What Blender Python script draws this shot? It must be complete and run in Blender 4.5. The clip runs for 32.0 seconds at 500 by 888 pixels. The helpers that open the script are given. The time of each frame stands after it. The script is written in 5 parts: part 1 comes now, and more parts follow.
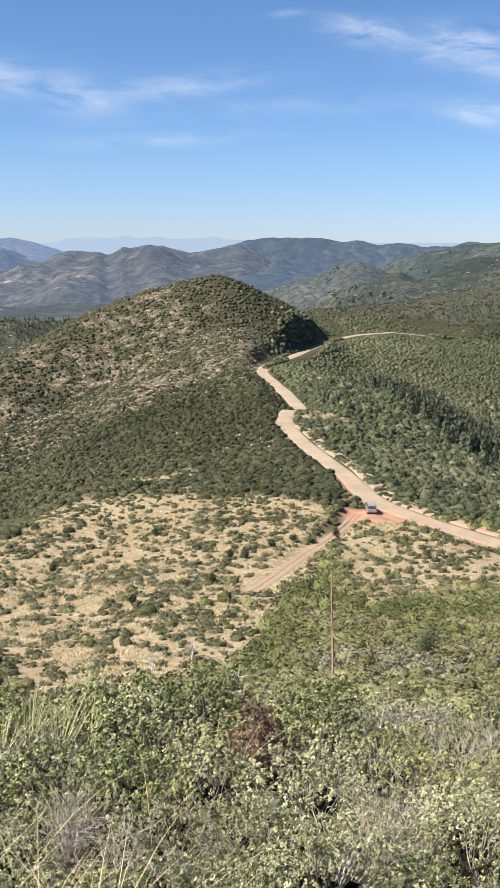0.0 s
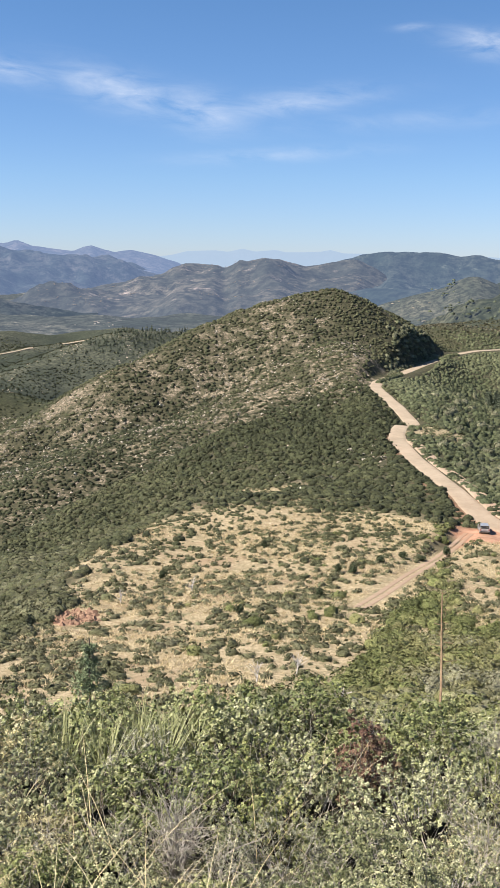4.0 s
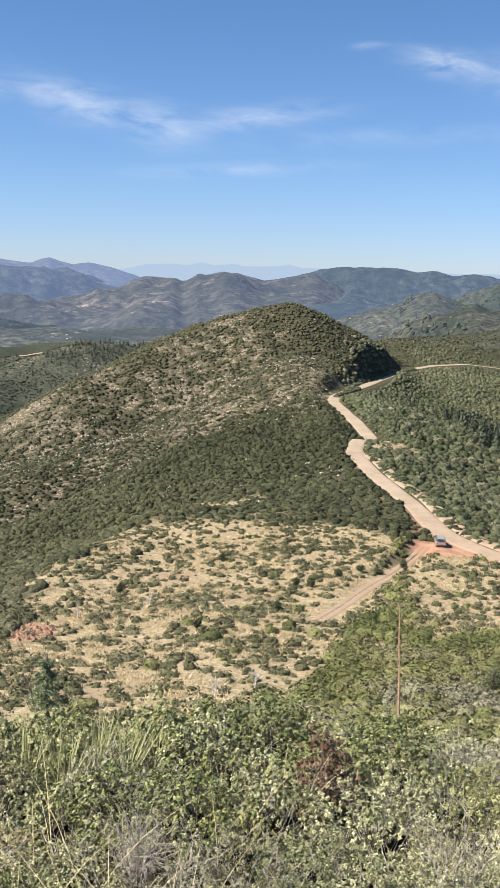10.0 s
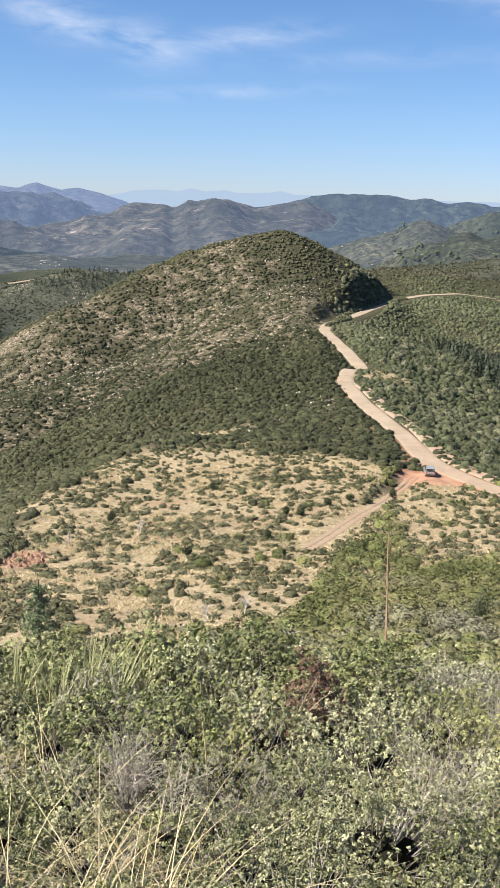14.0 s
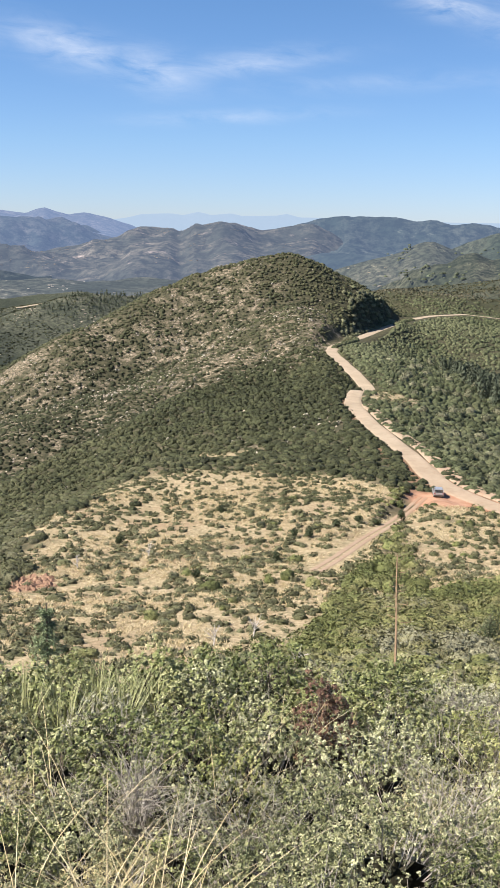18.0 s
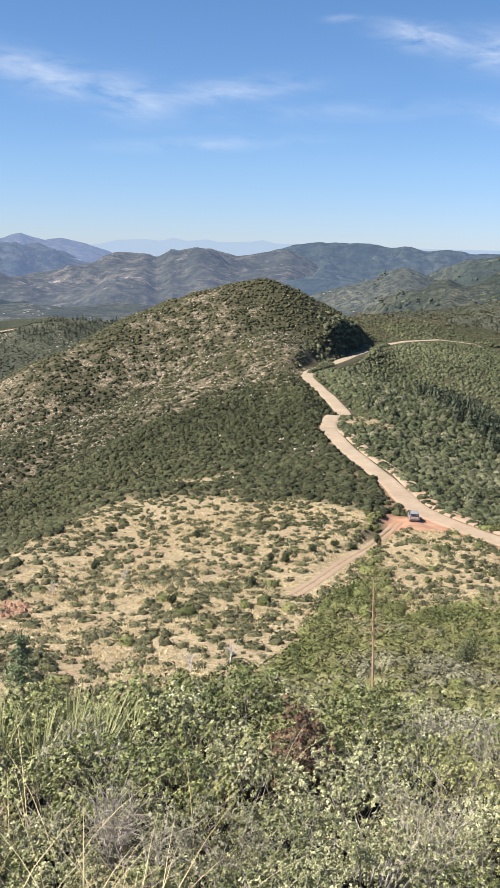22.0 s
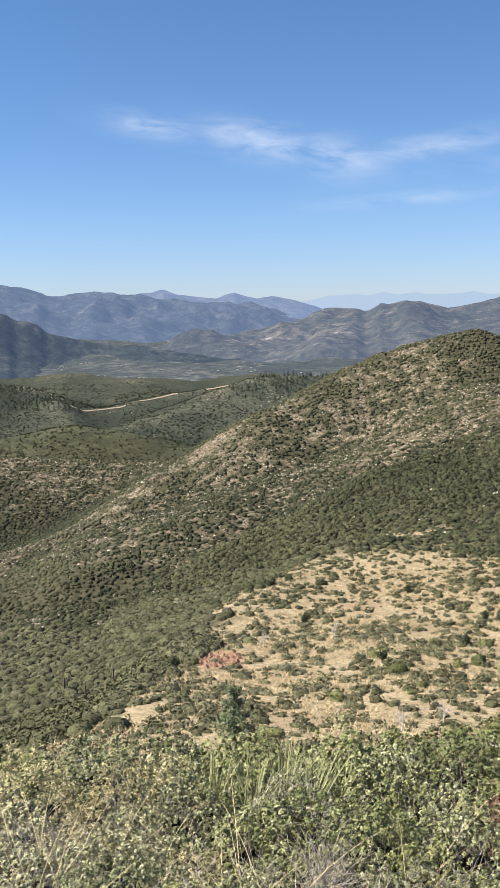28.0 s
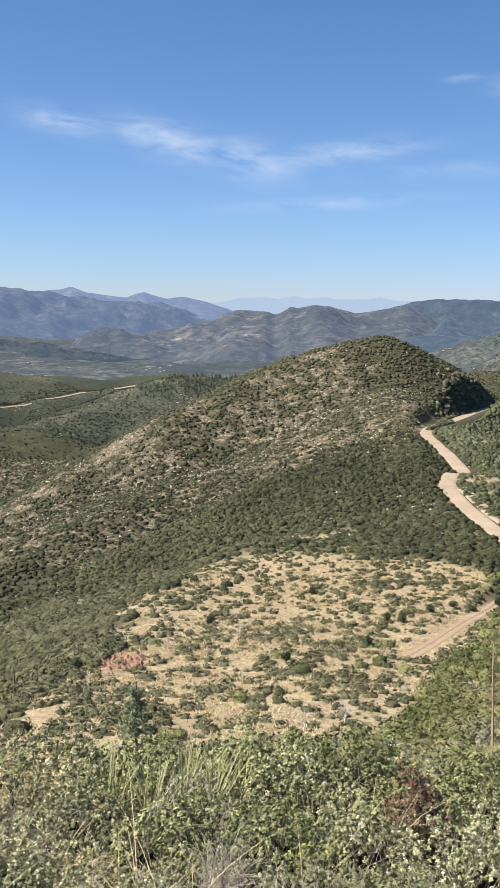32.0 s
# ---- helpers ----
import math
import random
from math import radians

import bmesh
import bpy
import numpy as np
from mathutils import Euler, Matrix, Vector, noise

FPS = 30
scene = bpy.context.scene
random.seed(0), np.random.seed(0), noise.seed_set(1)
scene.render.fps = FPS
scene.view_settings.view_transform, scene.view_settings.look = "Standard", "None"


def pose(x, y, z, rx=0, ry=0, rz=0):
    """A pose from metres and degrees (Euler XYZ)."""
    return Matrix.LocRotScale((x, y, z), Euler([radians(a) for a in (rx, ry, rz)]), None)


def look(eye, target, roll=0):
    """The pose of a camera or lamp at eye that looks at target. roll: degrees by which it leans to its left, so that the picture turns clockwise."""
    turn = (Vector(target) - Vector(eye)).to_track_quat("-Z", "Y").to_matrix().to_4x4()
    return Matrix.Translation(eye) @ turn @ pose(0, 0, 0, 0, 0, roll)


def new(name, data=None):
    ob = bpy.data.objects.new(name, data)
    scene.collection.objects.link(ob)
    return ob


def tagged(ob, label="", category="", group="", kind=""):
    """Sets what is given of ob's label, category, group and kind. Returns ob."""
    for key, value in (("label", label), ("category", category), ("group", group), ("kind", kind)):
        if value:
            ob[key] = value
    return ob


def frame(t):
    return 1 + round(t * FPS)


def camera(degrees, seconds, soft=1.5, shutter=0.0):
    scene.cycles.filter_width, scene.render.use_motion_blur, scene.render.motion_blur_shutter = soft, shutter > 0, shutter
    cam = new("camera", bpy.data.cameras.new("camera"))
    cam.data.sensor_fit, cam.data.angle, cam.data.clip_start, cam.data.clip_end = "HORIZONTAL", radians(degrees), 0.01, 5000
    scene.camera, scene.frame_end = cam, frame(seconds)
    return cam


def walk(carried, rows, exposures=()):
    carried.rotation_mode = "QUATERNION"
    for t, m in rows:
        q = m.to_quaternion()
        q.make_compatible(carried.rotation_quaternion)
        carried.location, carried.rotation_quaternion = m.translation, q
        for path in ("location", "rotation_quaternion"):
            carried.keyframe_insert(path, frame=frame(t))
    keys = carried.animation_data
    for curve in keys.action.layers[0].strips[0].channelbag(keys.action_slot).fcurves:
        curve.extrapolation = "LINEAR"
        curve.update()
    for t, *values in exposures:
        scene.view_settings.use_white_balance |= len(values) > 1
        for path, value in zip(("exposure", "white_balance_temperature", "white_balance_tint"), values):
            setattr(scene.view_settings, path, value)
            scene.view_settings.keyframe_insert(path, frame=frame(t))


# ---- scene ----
cam = camera(27.91, 32.0)
walk(cam, [
    (0.0, pose(0.074, -0.001, 0.013, 79.041, 0.000, -0.000)),
    (0.5, pose(0.082, 0.001, 0.011, 79.038, 0.131, 0.520)),
    (1.0, pose(0.065, 0.006, 0.006, 79.040, -0.061, 1.155)),
    (1.5, pose(0.066, 0.026, 0.011, 78.982, -0.446, 1.996)),
    (2.0, pose(0.068, 0.047, -0.011, 78.905, -0.697, 2.790)),
    (2.5, pose(0.058, 0.056, -0.015, 78.944, -0.679, 3.904)),
    (3.0, pose(0.038, 0.060, -0.013, 79.139, -0.553, 5.213)),
    (3.5, pose(0.030, 0.067, -0.015, 79.475, -0.422, 6.498)),
    (5.5, pose(-0.049, -0.044, 0.052, 80.461, -0.848, 6.004)),
    (6.0, pose(-0.070, -0.049, 0.058, 80.792, -0.832, 5.339)),
    (6.5, pose(-0.081, -0.053, 0.077, 81.159, -0.639, 5.028)),
    (7.0, pose(-0.100, -0.073, 0.069, 81.448, -0.601, 4.997)),
    (7.5, pose(-0.090, -0.080, 0.057, 81.578, -0.615, 4.839)),
    (8.0, pose(-0.067, -0.070, 0.059, 81.326, -0.738, 4.628)),
    (8.5, pose(-0.043, -0.054, 0.048, 80.998, -0.919, 4.439)),
    (9.0, pose(-0.045, -0.047, 0.036, 80.748, -1.004, 4.328)),
    (9.5, pose(-0.037, -0.022, 0.039, 80.654, -1.066, 4.224)),
    (10.0, pose(-0.013, -0.011, 0.027, 80.557, -1.003, 4.173)),
    (10.5, pose(-0.020, -0.024, 0.020, 80.417, -0.987, 4.449)),
    (11.0, pose(-0.017, -0.037, 0.015, 80.071, -0.936, 5.042)),
    (11.5, pose(-0.031, -0.035, 0.019, 79.660, -0.697, 5.691)),
    (12.0, pose(-0.029, -0.023, 0.020, 79.201, -0.370, 6.125)),
    (12.5, pose(-0.016, -0.009, 0.017, 78.639, -0.277, 6.121)),
    (13.0, pose(-0.022, -0.009, 0.003, 77.922, -0.493, 5.691)),
    (13.5, pose(-0.011, -0.000, -0.013, 77.162, -0.872, 4.741)),
    (14.0, pose(-0.009, 0.036, -0.022, 76.557, -1.276, 3.674)),
    (14.5, pose(0.000, 0.067, -0.044, 76.335, -1.469, 2.849)),
    (16.5, pose(0.003, 0.029, -0.015, 77.574, -1.445, 3.185)),
    (17.0, pose(-0.003, 0.026, -0.011, 77.878, -1.294, 3.500)),
    (17.5, pose(-0.000, 0.024, -0.007, 77.908, -1.139, 3.856)),
    (18.0, pose(0.003, 0.022, -0.012, 77.799, -0.816, 4.031)),
    (18.5, pose(-0.006, 0.018, -0.015, 77.605, -0.667, 3.964)),
    (19.0, pose(-0.002, 0.025, -0.015, 77.489, -0.475, 3.299)),
    (19.5, pose(0.026, 0.029, -0.021, 77.613, -0.435, 2.136)),
    (20.0, pose(0.035, 0.006, -0.006, 77.958, -0.362, 1.090)),
    (20.5, pose(0.039, 0.014, 0.014, 78.443, -0.573, 0.591)),
    (21.0, pose(0.018, 0.003, -0.003, 78.953, -0.742, 1.020)),
    (21.5, pose(0.011, 0.004, 0.002, 79.254, -1.003, 1.966)),
    (22.0, pose(-0.002, 0.000, -0.009, 79.234, -0.974, 2.675)),
    (22.5, pose(-0.002, -0.002, -0.011, 79.063, -0.713, 2.800)),
    (23.0, pose(0.003, -0.008, -0.019, 78.972, -0.340, 2.284)),
    (23.5, pose(-0.005, -0.007, -0.010, 78.965, -0.163, 1.295)),
    (24.0, pose(-0.025, -0.002, 0.003, 79.101, -0.074, 0.067)),
    (24.5, pose(-0.037, 0.001, 0.007, 79.455, -0.324, -1.044)),
    (26.5, pose(0.021, 0.009, -0.019, 82.196, 0.537, 4.609)),
    (27.0, pose(-0.006, -0.007, -0.013, 82.466, 1.061, 9.005)),
    (27.5, pose(-0.026, -0.013, -0.021, 82.452, 1.020, 12.632)),
    (28.0, pose(-0.014, -0.016, -0.019, 82.286, 1.023, 14.410)),
    (28.5, pose(-0.009, -0.014, -0.018, 82.166, 0.927, 14.540)),
    (29.0, pose(-0.007, -0.014, -0.015, 82.202, 0.824, 13.787)),
    (29.5, pose(0.004, -0.016, -0.018, 82.266, 0.679, 13.109)),
    (30.0, pose(0.005, -0.009, -0.014, 82.393, 0.490, 12.658)),
    (30.5, pose(0.005, -0.010, -0.013, 82.477, 0.227, 12.335)),
    (31.0, pose(0.012, -0.005, -0.019, 82.516, -0.035, 11.850)),
    (31.5, pose(0.007, -0.008, -0.010, 82.490, -0.325, 10.843)),
    (32.0, pose(0.012, -0.004, -0.020, 82.342, -0.604, 9.343)),
], [(0.0, 1.22), (3.5, 1.21), (6.0, 1.2), (10.0, 1.2), (13.0, 1.21), (17.0, 1.25), (20.0, 1.24), (24.0, 1.21), (27.0, 1.22), (30.0, 1.22), (32.0, 1.19)])

# ---- light ----
SUN_BEARING, SUN_HEIGHT = -108.0, 48.0          # degrees from +Y clockwise, degrees above the horizon
world = bpy.data.worlds.new("sky")
scene.world = world
world.use_nodes = True


# thin cirrus: bearing, height, half length, half width (degrees), tilt, strength
CIRRUS = [(-19.5, 9.8, 2.6, 0.6, -8, 0.65), (-13.5, 9.0, 3.6, 0.9, -14, 0.7), (-9.5, 8.1, 2.6, 1.0, -10, 0.65), (-4.5, 8.5, 4.5, 0.6, 6, 0.55), (-5, 5.8, 5.0, 0.35, 3, 0.4),
          (6.5, 11.2, 2.4, 0.6, -10, 0.9), (11.5, 10.4, 3.2, 0.9, -6, 1.0), (13.5, 9.4, 2.5, 1.0, -20, 0.6), (12.8, 7.0, 2.8, 0.55, -10, 0.9), (2.1, 12.2, 1.0, 0.2, 0, 0.4), (3, 7.6, 9, 0.5, 2, 0.2)]


def build_sky():
    nt = world.node_tree
    nt.nodes.clear()
    N, L = nt.nodes.new, nt.links.new

    def calc(op, a, b_=0.0, c=0.0):
        n = N("ShaderNodeMath")
        n.operation = op
        for sock, v in zip(n.inputs, (a, b_, c)):
            if isinstance(v, (int, float)):
                sock.default_value = v
            else:
                L(v, sock)
        return n.outputs[0]

    out, bg, sky = N("ShaderNodeOutputWorld"), N("ShaderNodeBackground"), N("ShaderNodeTexSky")
    sky.sky_type, sky.sun_disc = "NISHITA", False
    sky.sun_elevation, sky.sun_rotation = radians(SUN_HEIGHT), radians(SUN_BEARING)
    sky.altitude, sky.air_density, sky.dust_density, sky.ozone_density = 1500, 1.0, 0.3, 3.0
    co, sep = N("ShaderNodeTexCoord"), N("ShaderNodeSeparateXYZ")
    L(co.outputs["Generated"], sep.inputs[0])
    x, y, z = sep.outputs
    bearing = calc("MULTIPLY", calc("ARCTAN2", x, y), 57.2958)
    high = calc("MULTIPLY", calc("ARCSINE", z), 57.2958)
    place, wisps, fine = N("ShaderNodeCombineXYZ"), N("ShaderNodeTexNoise"), N("ShaderNodeTexNoise")
    L(calc("ADD", calc("MULTIPLY", bearing, 0.22), calc("MULTIPLY", high, 0.25)), place.inputs[0])
    L(calc("MULTIPLY", high, 0.8), place.inputs[1])
    for tex, scale, detail in ((wisps, 1.3, 7), (fine, 0.6, 3)):
        tex.inputs["Scale"].default_value, tex.inputs["Detail"].default_value, tex.inputs["Roughness"].default_value = scale, detail, 0.62
        tex.inputs["Distortion"].default_value = 0.5
        L(place.outputs[0], tex.inputs["Vector"])
    total = None
    for a, h, half, wide, tilt, strong in CIRRUS:
        c, s = math.cos(radians(tilt)), math.sin(radians(tilt))
        da, dh = calc("SUBTRACT", bearing, a), calc("SUBTRACT", high, h)
        u = calc("ADD", calc("MULTIPLY", da, c / half), calc("MULTIPLY", dh, s / half))
        v = calc("ADD", calc("MULTIPLY", da, -s / wide), calc("MULTIPLY", dh, c / wide))
        d = calc("ADD", calc("MULTIPLY", u, u), calc("MULTIPLY", v, v))
        m = calc("MULTIPLY", calc("POWER", 2.718, calc("MULTIPLY", d, -1.0)), strong)
        total = m if total is None else calc("MAXIMUM", total, m)
    texture = calc("MULTIPLY_ADD", calc("SUBTRACT", wisps.outputs[0], 0.33), 2.3, 0.0)
    cloud = calc("MINIMUM", calc("MAXIMUM", calc("MULTIPLY", total, texture), 0.0), 0.85)
    tone = N("ShaderNodeMix")
    tone.data_type, tone.blend_type = "RGBA", "MULTIPLY"
    tone.inputs[0].default_value = 1.0
    low = N("ShaderNodeMapRange")
    low.inputs[1].default_value, low.inputs[2].default_value = -1.0, 16.0
    L(high, low.inputs[0])
    air = N("ShaderNodeMix")
    air.data_type = "RGBA"
    L(low.outputs[0], air.inputs[0])
    air.inputs[6].default_value, air.inputs[7].default_value = (0.84, 0.93, 1.2, 1), (0.72, 0.98, 1.19, 1)
    rim, blue = N("ShaderNodeMapRange"), N("ShaderNodeMix")
    rim.inputs[1].default_value, rim.inputs[2].default_value = -1.0, 4.5
    L(high, rim.inputs[0])
    blue.data_type = "RGBA"
    L(rim.outputs[0], blue.inputs[0])
    blue.inputs[6].default_value = (0.75, 0.85, 1.2, 1)
    L(air.outputs[2], blue.inputs[7])
    L(blue.outputs[2], tone.inputs[7])
    L(sky.outputs[0], tone.inputs[6])
    veil = N("ShaderNodeMix")
    veil.data_type = "RGBA"
    L(cloud, veil.inputs[0])
    L(tone.outputs[2], veil.inputs[6])
    veil.inputs[7].default_value = (7.4, 8.0, 9.2, 1)
    bg.inputs["Strength"].default_value = 0.05
    L(veil.outputs[2], bg.inputs[0])
    L(bg.outputs[0], out.inputs[0])


build_sky()
sun = new("sun", bpy.data.lights.new("sun", "SUN"))
sun.data.energy, sun.data.angle, sun.data.color = 5.0, radians(0.53), (1.0, 0.94, 0.84)
b, e = radians(SUN_BEARING), radians(SUN_HEIGHT)
sun.matrix_world = look((0, 0, 60), Vector((0, 0, 60)) - Vector((math.sin(b) * math.cos(e), math.cos(b) * math.cos(e), math.sin(e))))


# ---- the lie of the land ----
def at(bearing, distance, height):
    """A point by its bearing from the hilltop (degrees from +Y clockwise), its distance and its height."""
    return (distance * math.sin(radians(bearing)), distance * math.cos(radians(bearing)), height)


def lattice(ix, iy, seed):
    h = (ix * 374761393 + iy * 668265263 + seed * 974634777) & 0xFFFFFFFF
    h = ((h ^ (h >> 13)) * 1274126177) & 0xFFFFFFFF
    return ((h ^ (h >> 16)) & 0xFFFF) / 65535.0


def value_noise(x, y, seed=0):
    ix, iy = np.floor(x).astype(np.int64), np.floor(y).astype(np.int64)
    fx, fy = x - ix, y - iy
    fx, fy = fx * fx * (3 - 2 * fx), fy * fy * (3 - 2 * fy)
    a, b_ = lattice(ix, iy, seed), lattice(ix + 1, iy, seed)
    c, d = lattice(ix, iy + 1, seed), lattice(ix + 1, iy + 1, seed)
    return (a + (b_ - a) * fx) * (1 - fy) + (c + (d - c) * fx) * fy - 0.5


def fbm(x, y, scale, octaves=4, seed=0):
    total, gain = 0.0, 1.0
    for k in range(octaves):
        total = total + gain * value_noise(x / scale + 17.3 * k, y / scale - 9.1 * k, seed + k)
        scale, gain = scale * 0.5, gain * 0.5
    return total


def smooth(lo, hi, v):
    t = np.clip((v - lo) / (hi - lo), 0, 1)
    return t * t * (3 - 2 * t)


def smax(a, b_, k):
    h = np.clip(0.5 + 0.5 * (a - b_) / k, 0, 1)
    return b_ + (a - b_) * h + k * h * (1 - h)


def line_distance(x, y, points):
    """Distance to a polyline in plan, and the height and the last value of its points at the nearest place."""
    best, zz, ww = np.full(x.shape, 1e9), np.zeros(x.shape), np.zeros(x.shape)
    for p, q in zip(points, points[1:]):
        dx, dy = q[0] - p[0], q[1] - p[1]
        t = np.clip(((x - p[0]) * dx + (y - p[1]) * dy) / (dx * dx + dy * dy + 1e-9), 0, 1)
        d = np.hypot(x - p[0] - t * dx, y - p[1] - t * dy)
        near = d < best
        best = np.where(near, d, best)
        zz = np.where(near, p[2] + (q[2] - p[2]) * t, zz)
        ww = np.where(near, p[-1] + (q[-1] - p[-1]) * t, ww)
    return best, zz, ww


def ridge(x, y, crest, slope, width):
    """A ridge along a crest line that falls off on both sides; the crest is rounded over the width."""
    top = np.full(x.shape, -1e9)
    for p, q in zip(crest, crest[1:]):
        dx, dy = q[0] - p[0], q[1] - p[1]
        t = np.clip(((x - p[0]) * dx + (y - p[1]) * dy) / (dx * dx + dy * dy + 1e-9), 0, 1)
        d = np.hypot(x - p[0] - t * dx, y - p[1] - t * dy)
        top = np.maximum(top, p[2] + (q[2] - p[2]) * t - slope * (np.sqrt(d * d + width * width) - width))
    return top


SADDLE = [at(9, 150, -43.5), at(7, 172, -44.6), at(4.5, 215, -44.0), at(2.4, 270, -44.3), at(1.6, 320, -43.0), at(0.0, 378, -42.5)]
APRON = [at(0.0, 378, -43.0), at(-1.4, 428, -33)]
CONE = [at(4.8, 566, -49.2), at(3.6, 548, -42.7), at(2.3, 530, -34.0), at(0.7, 500, -22.6), at(-0.9, 480, -14.7), at(-1.9, 474, -11.5), at(-3.4, 470, -13.8),
        at(-5.0, 470, -16.8), at(-6.6, 468, -21.2), at(-8.2, 462, -25.9), at(-9.8, 452, -32.6)]
SPUR = [at(-9.8, 452, -32.8), at(-12.9, 438, -43.4), at(-16, 427, -58.8), at(-19, 415, -66.2), at(-21, 402, -74.1), at(-22.6, 390, -79.3),
        at(-25.9, 372, -84.2), at(-30, 355, -86), at(-38, 330, -92)]
ACROSS = [at(-40, 500, -70), at(-32, 515, -72), at(-28.8, 520, -73.4), at(-25.7, 520, -75), at(-22.5, 515, -77.5), at(-19.6, 505, -77.5), at(-17, 480, -72)]
FAR_SIDE = [at(4.9, 505, -44), at(7.4, 545, -43.8), at(10, 560, -46.2), at(12.5, 560, -54.8), at(15.1, 545, -61.6), at(20, 520, -74), at(30, 500, -92)]
KNOLL = [at(1.5, 640, -46), at(2.3, 640, -43), at(4.9, 640, -37.3), at(7.4, 650, -41.0), at(9, 655, -49), at(10.2, 660, -58), at(14, 650, -84)]
KNOB = [at(-9.0, 880, -62), at(-11.8, 870, -59.0), at(-13.4, 850, -56.9), at(-14.7, 840, -62.2), at(-16.8, 820, -72.4), at(-19.1, 790, -79.0), at(-21.1, 760, -87.4), at(-22.7, 735, -89.8)]
FOLD = [at(-13.4, 800, -77.6), at(-15.7, 790, -84.3), at(-18.2, 765, -85.8), at(-19.8, 735, -93.7), at(-20.7, 710, -95.5)]
LOW_HILL = [at(-34, 690, -86), at(-28.6, 690, -83.6), at(-26.8, 685, -82.0), at(-24.6, 680, -77.0), at(-22.8, 675, -79.7), at(-21.5, 665, -87.3), at(-17.8, 650, -90.8)]
ROLLING = [at(-25.5, 935, -78.0), at(-24.0, 940, -86.5), at(-21.6, 955, -86.2), at(-20.7, 965, -81.5), at(-18.4, 980, -78.5), at(-16.9, 990, -75.8), at(-15.5, 1000, -73.6), at(-13, 1000, -76)]
WOODED = [at(-36, 960, -50), at(-27.9, 985, -68.5), at(-26.7, 980, -75.2), at(-25.5, 970, -80.9), at(-24.0, 950, -89.9), at(-23.3, 930, -97.6)]
FAR_TOP = [at(-40, 1180, -60), at(-26.6, 1180, -74.5), at(-24.8, 1180, -70.8), at(-22.6, 1180, -71.7), at(-20.4, 1180, -77.8), at(-17.2, 1180, -81.4), at(-15.3, 1180, -82.0), at(-13.1, 1180, -76), at(-6, 1150, -84), at(0, 1100, -95)]
MESA = [at(-36, 2250, 22), at(-28.4, 2300, 1.4), at(-27.9, 2300, -3), at(-27.5, 2300, -15.3), at(-26.8, 2300, -17.6), at(-26.2, 2300, -30), at(-25.8, 2300, -46.6), at(-24.8, 2300, -56.5), at(-23.4, 2300, -69.8), at(-21.8, 2300, -78), at(-19, 2300, -92), at(-16, 2300, -115)]
SIDE_SPUR = [at(5.0, 900, -60), at(7.5, 900, -46), at(10, 900, -43.2), at(14.9, 880, -30.7), at(20, 860, -20), at(30, 820, -10)]
GREEN_HILL = [at(-6, 1450, -190), at(-1, 1420, -90), at(0.7, 1400, -56), at(2.9, 1400, -41), at(3.7, 1400, -36.7), at(4.4, 1400, -30.8), at(5.2, 1400, -21.5), at(5.7, 1400, -18.3), at(6.2, 1400, -18.6), at(6.8, 1400, -24), at(7.4, 1400, -29.1), at(8.5, 1400, -41), at(10, 1400, -56), at(16, 1400, -100)]
ROCKY_RIDGE = [at(3.5, 1200, -80), at(5.5, 1170, -52), at(7.1, 1150, -34), at(7.6, 1150, -25.1), at(8.5, 1150, -20.3), at(8.9, 1150, -23.8), at(9.4, 1150, -26), at(10.3, 1150, -21.3), at(10.8, 1150, -17.7), at(11.7, 1150, -14), at(12.8, 1150, -7), at(13.7, 1150, -4.7), at(20, 1150, 20), at(30, 1150, 40)]
MIDDLE_HILL = [at(4, 1950, -90), at(7.1, 1900, -32), at(8.4, 1900, -18), at(9.5, 1900, -6), at(10.8, 1900, -2), at(11.9, 1900, 5.4), at(13.6, 1900, 11), at(20, 1900, 20), at(30, 1900, 20)]
BROWN_RANGE = [at(-30, 2600, -190), at(-23, 2620, -140), at(-21, 2640, -118), at(-19.5, 2650, -106), at(-17.5, 2700, -88), at(-14.3, 2800, -64), at(-12.3, 2850, -46), at(-11.3, 2880, -33), at(-10.7, 2890, -15), at(-10.1, 2900, -7), at(-8.5, 2900, -7), at(-7.9, 2900, -18), at(-7.4, 2900, -6), at(-7.1, 2900, 4), at(-6.3, 2900, 3.4), at(-5.7, 2900, 12),
               at(-4.8, 2900, 12.8), at(-4.1, 2900, 3), at(-3.3, 2900, -5), at(-2.6, 2900, -2), at(-0.6, 2900, 10), at(1.5, 2880, -40), at(4, 2850, -120), at(6, 2850, -160)]
DARK_RANGE = [at(-4.2, 3000, -90), at(-2.2, 3000, -6), at(-0.3, 3000, 26), at(1.0, 3000, 33), at(3.7, 3000, 31.6), at(4.9, 3000, 25.5), at(5.9, 3000, 27.9), at(6.9, 3000, 19.4), at(7.7, 3000, 24.9), at(9.4, 3000, 3.6), at(10.1, 3000, 13.4), at(10.8, 3000, 14.6), at(11.2, 3000, 8.6), at(12.1, 3000, 17.6),
              at(14.7, 3000, 30), at(20, 3000, 35), at(34, 3000, 40)]
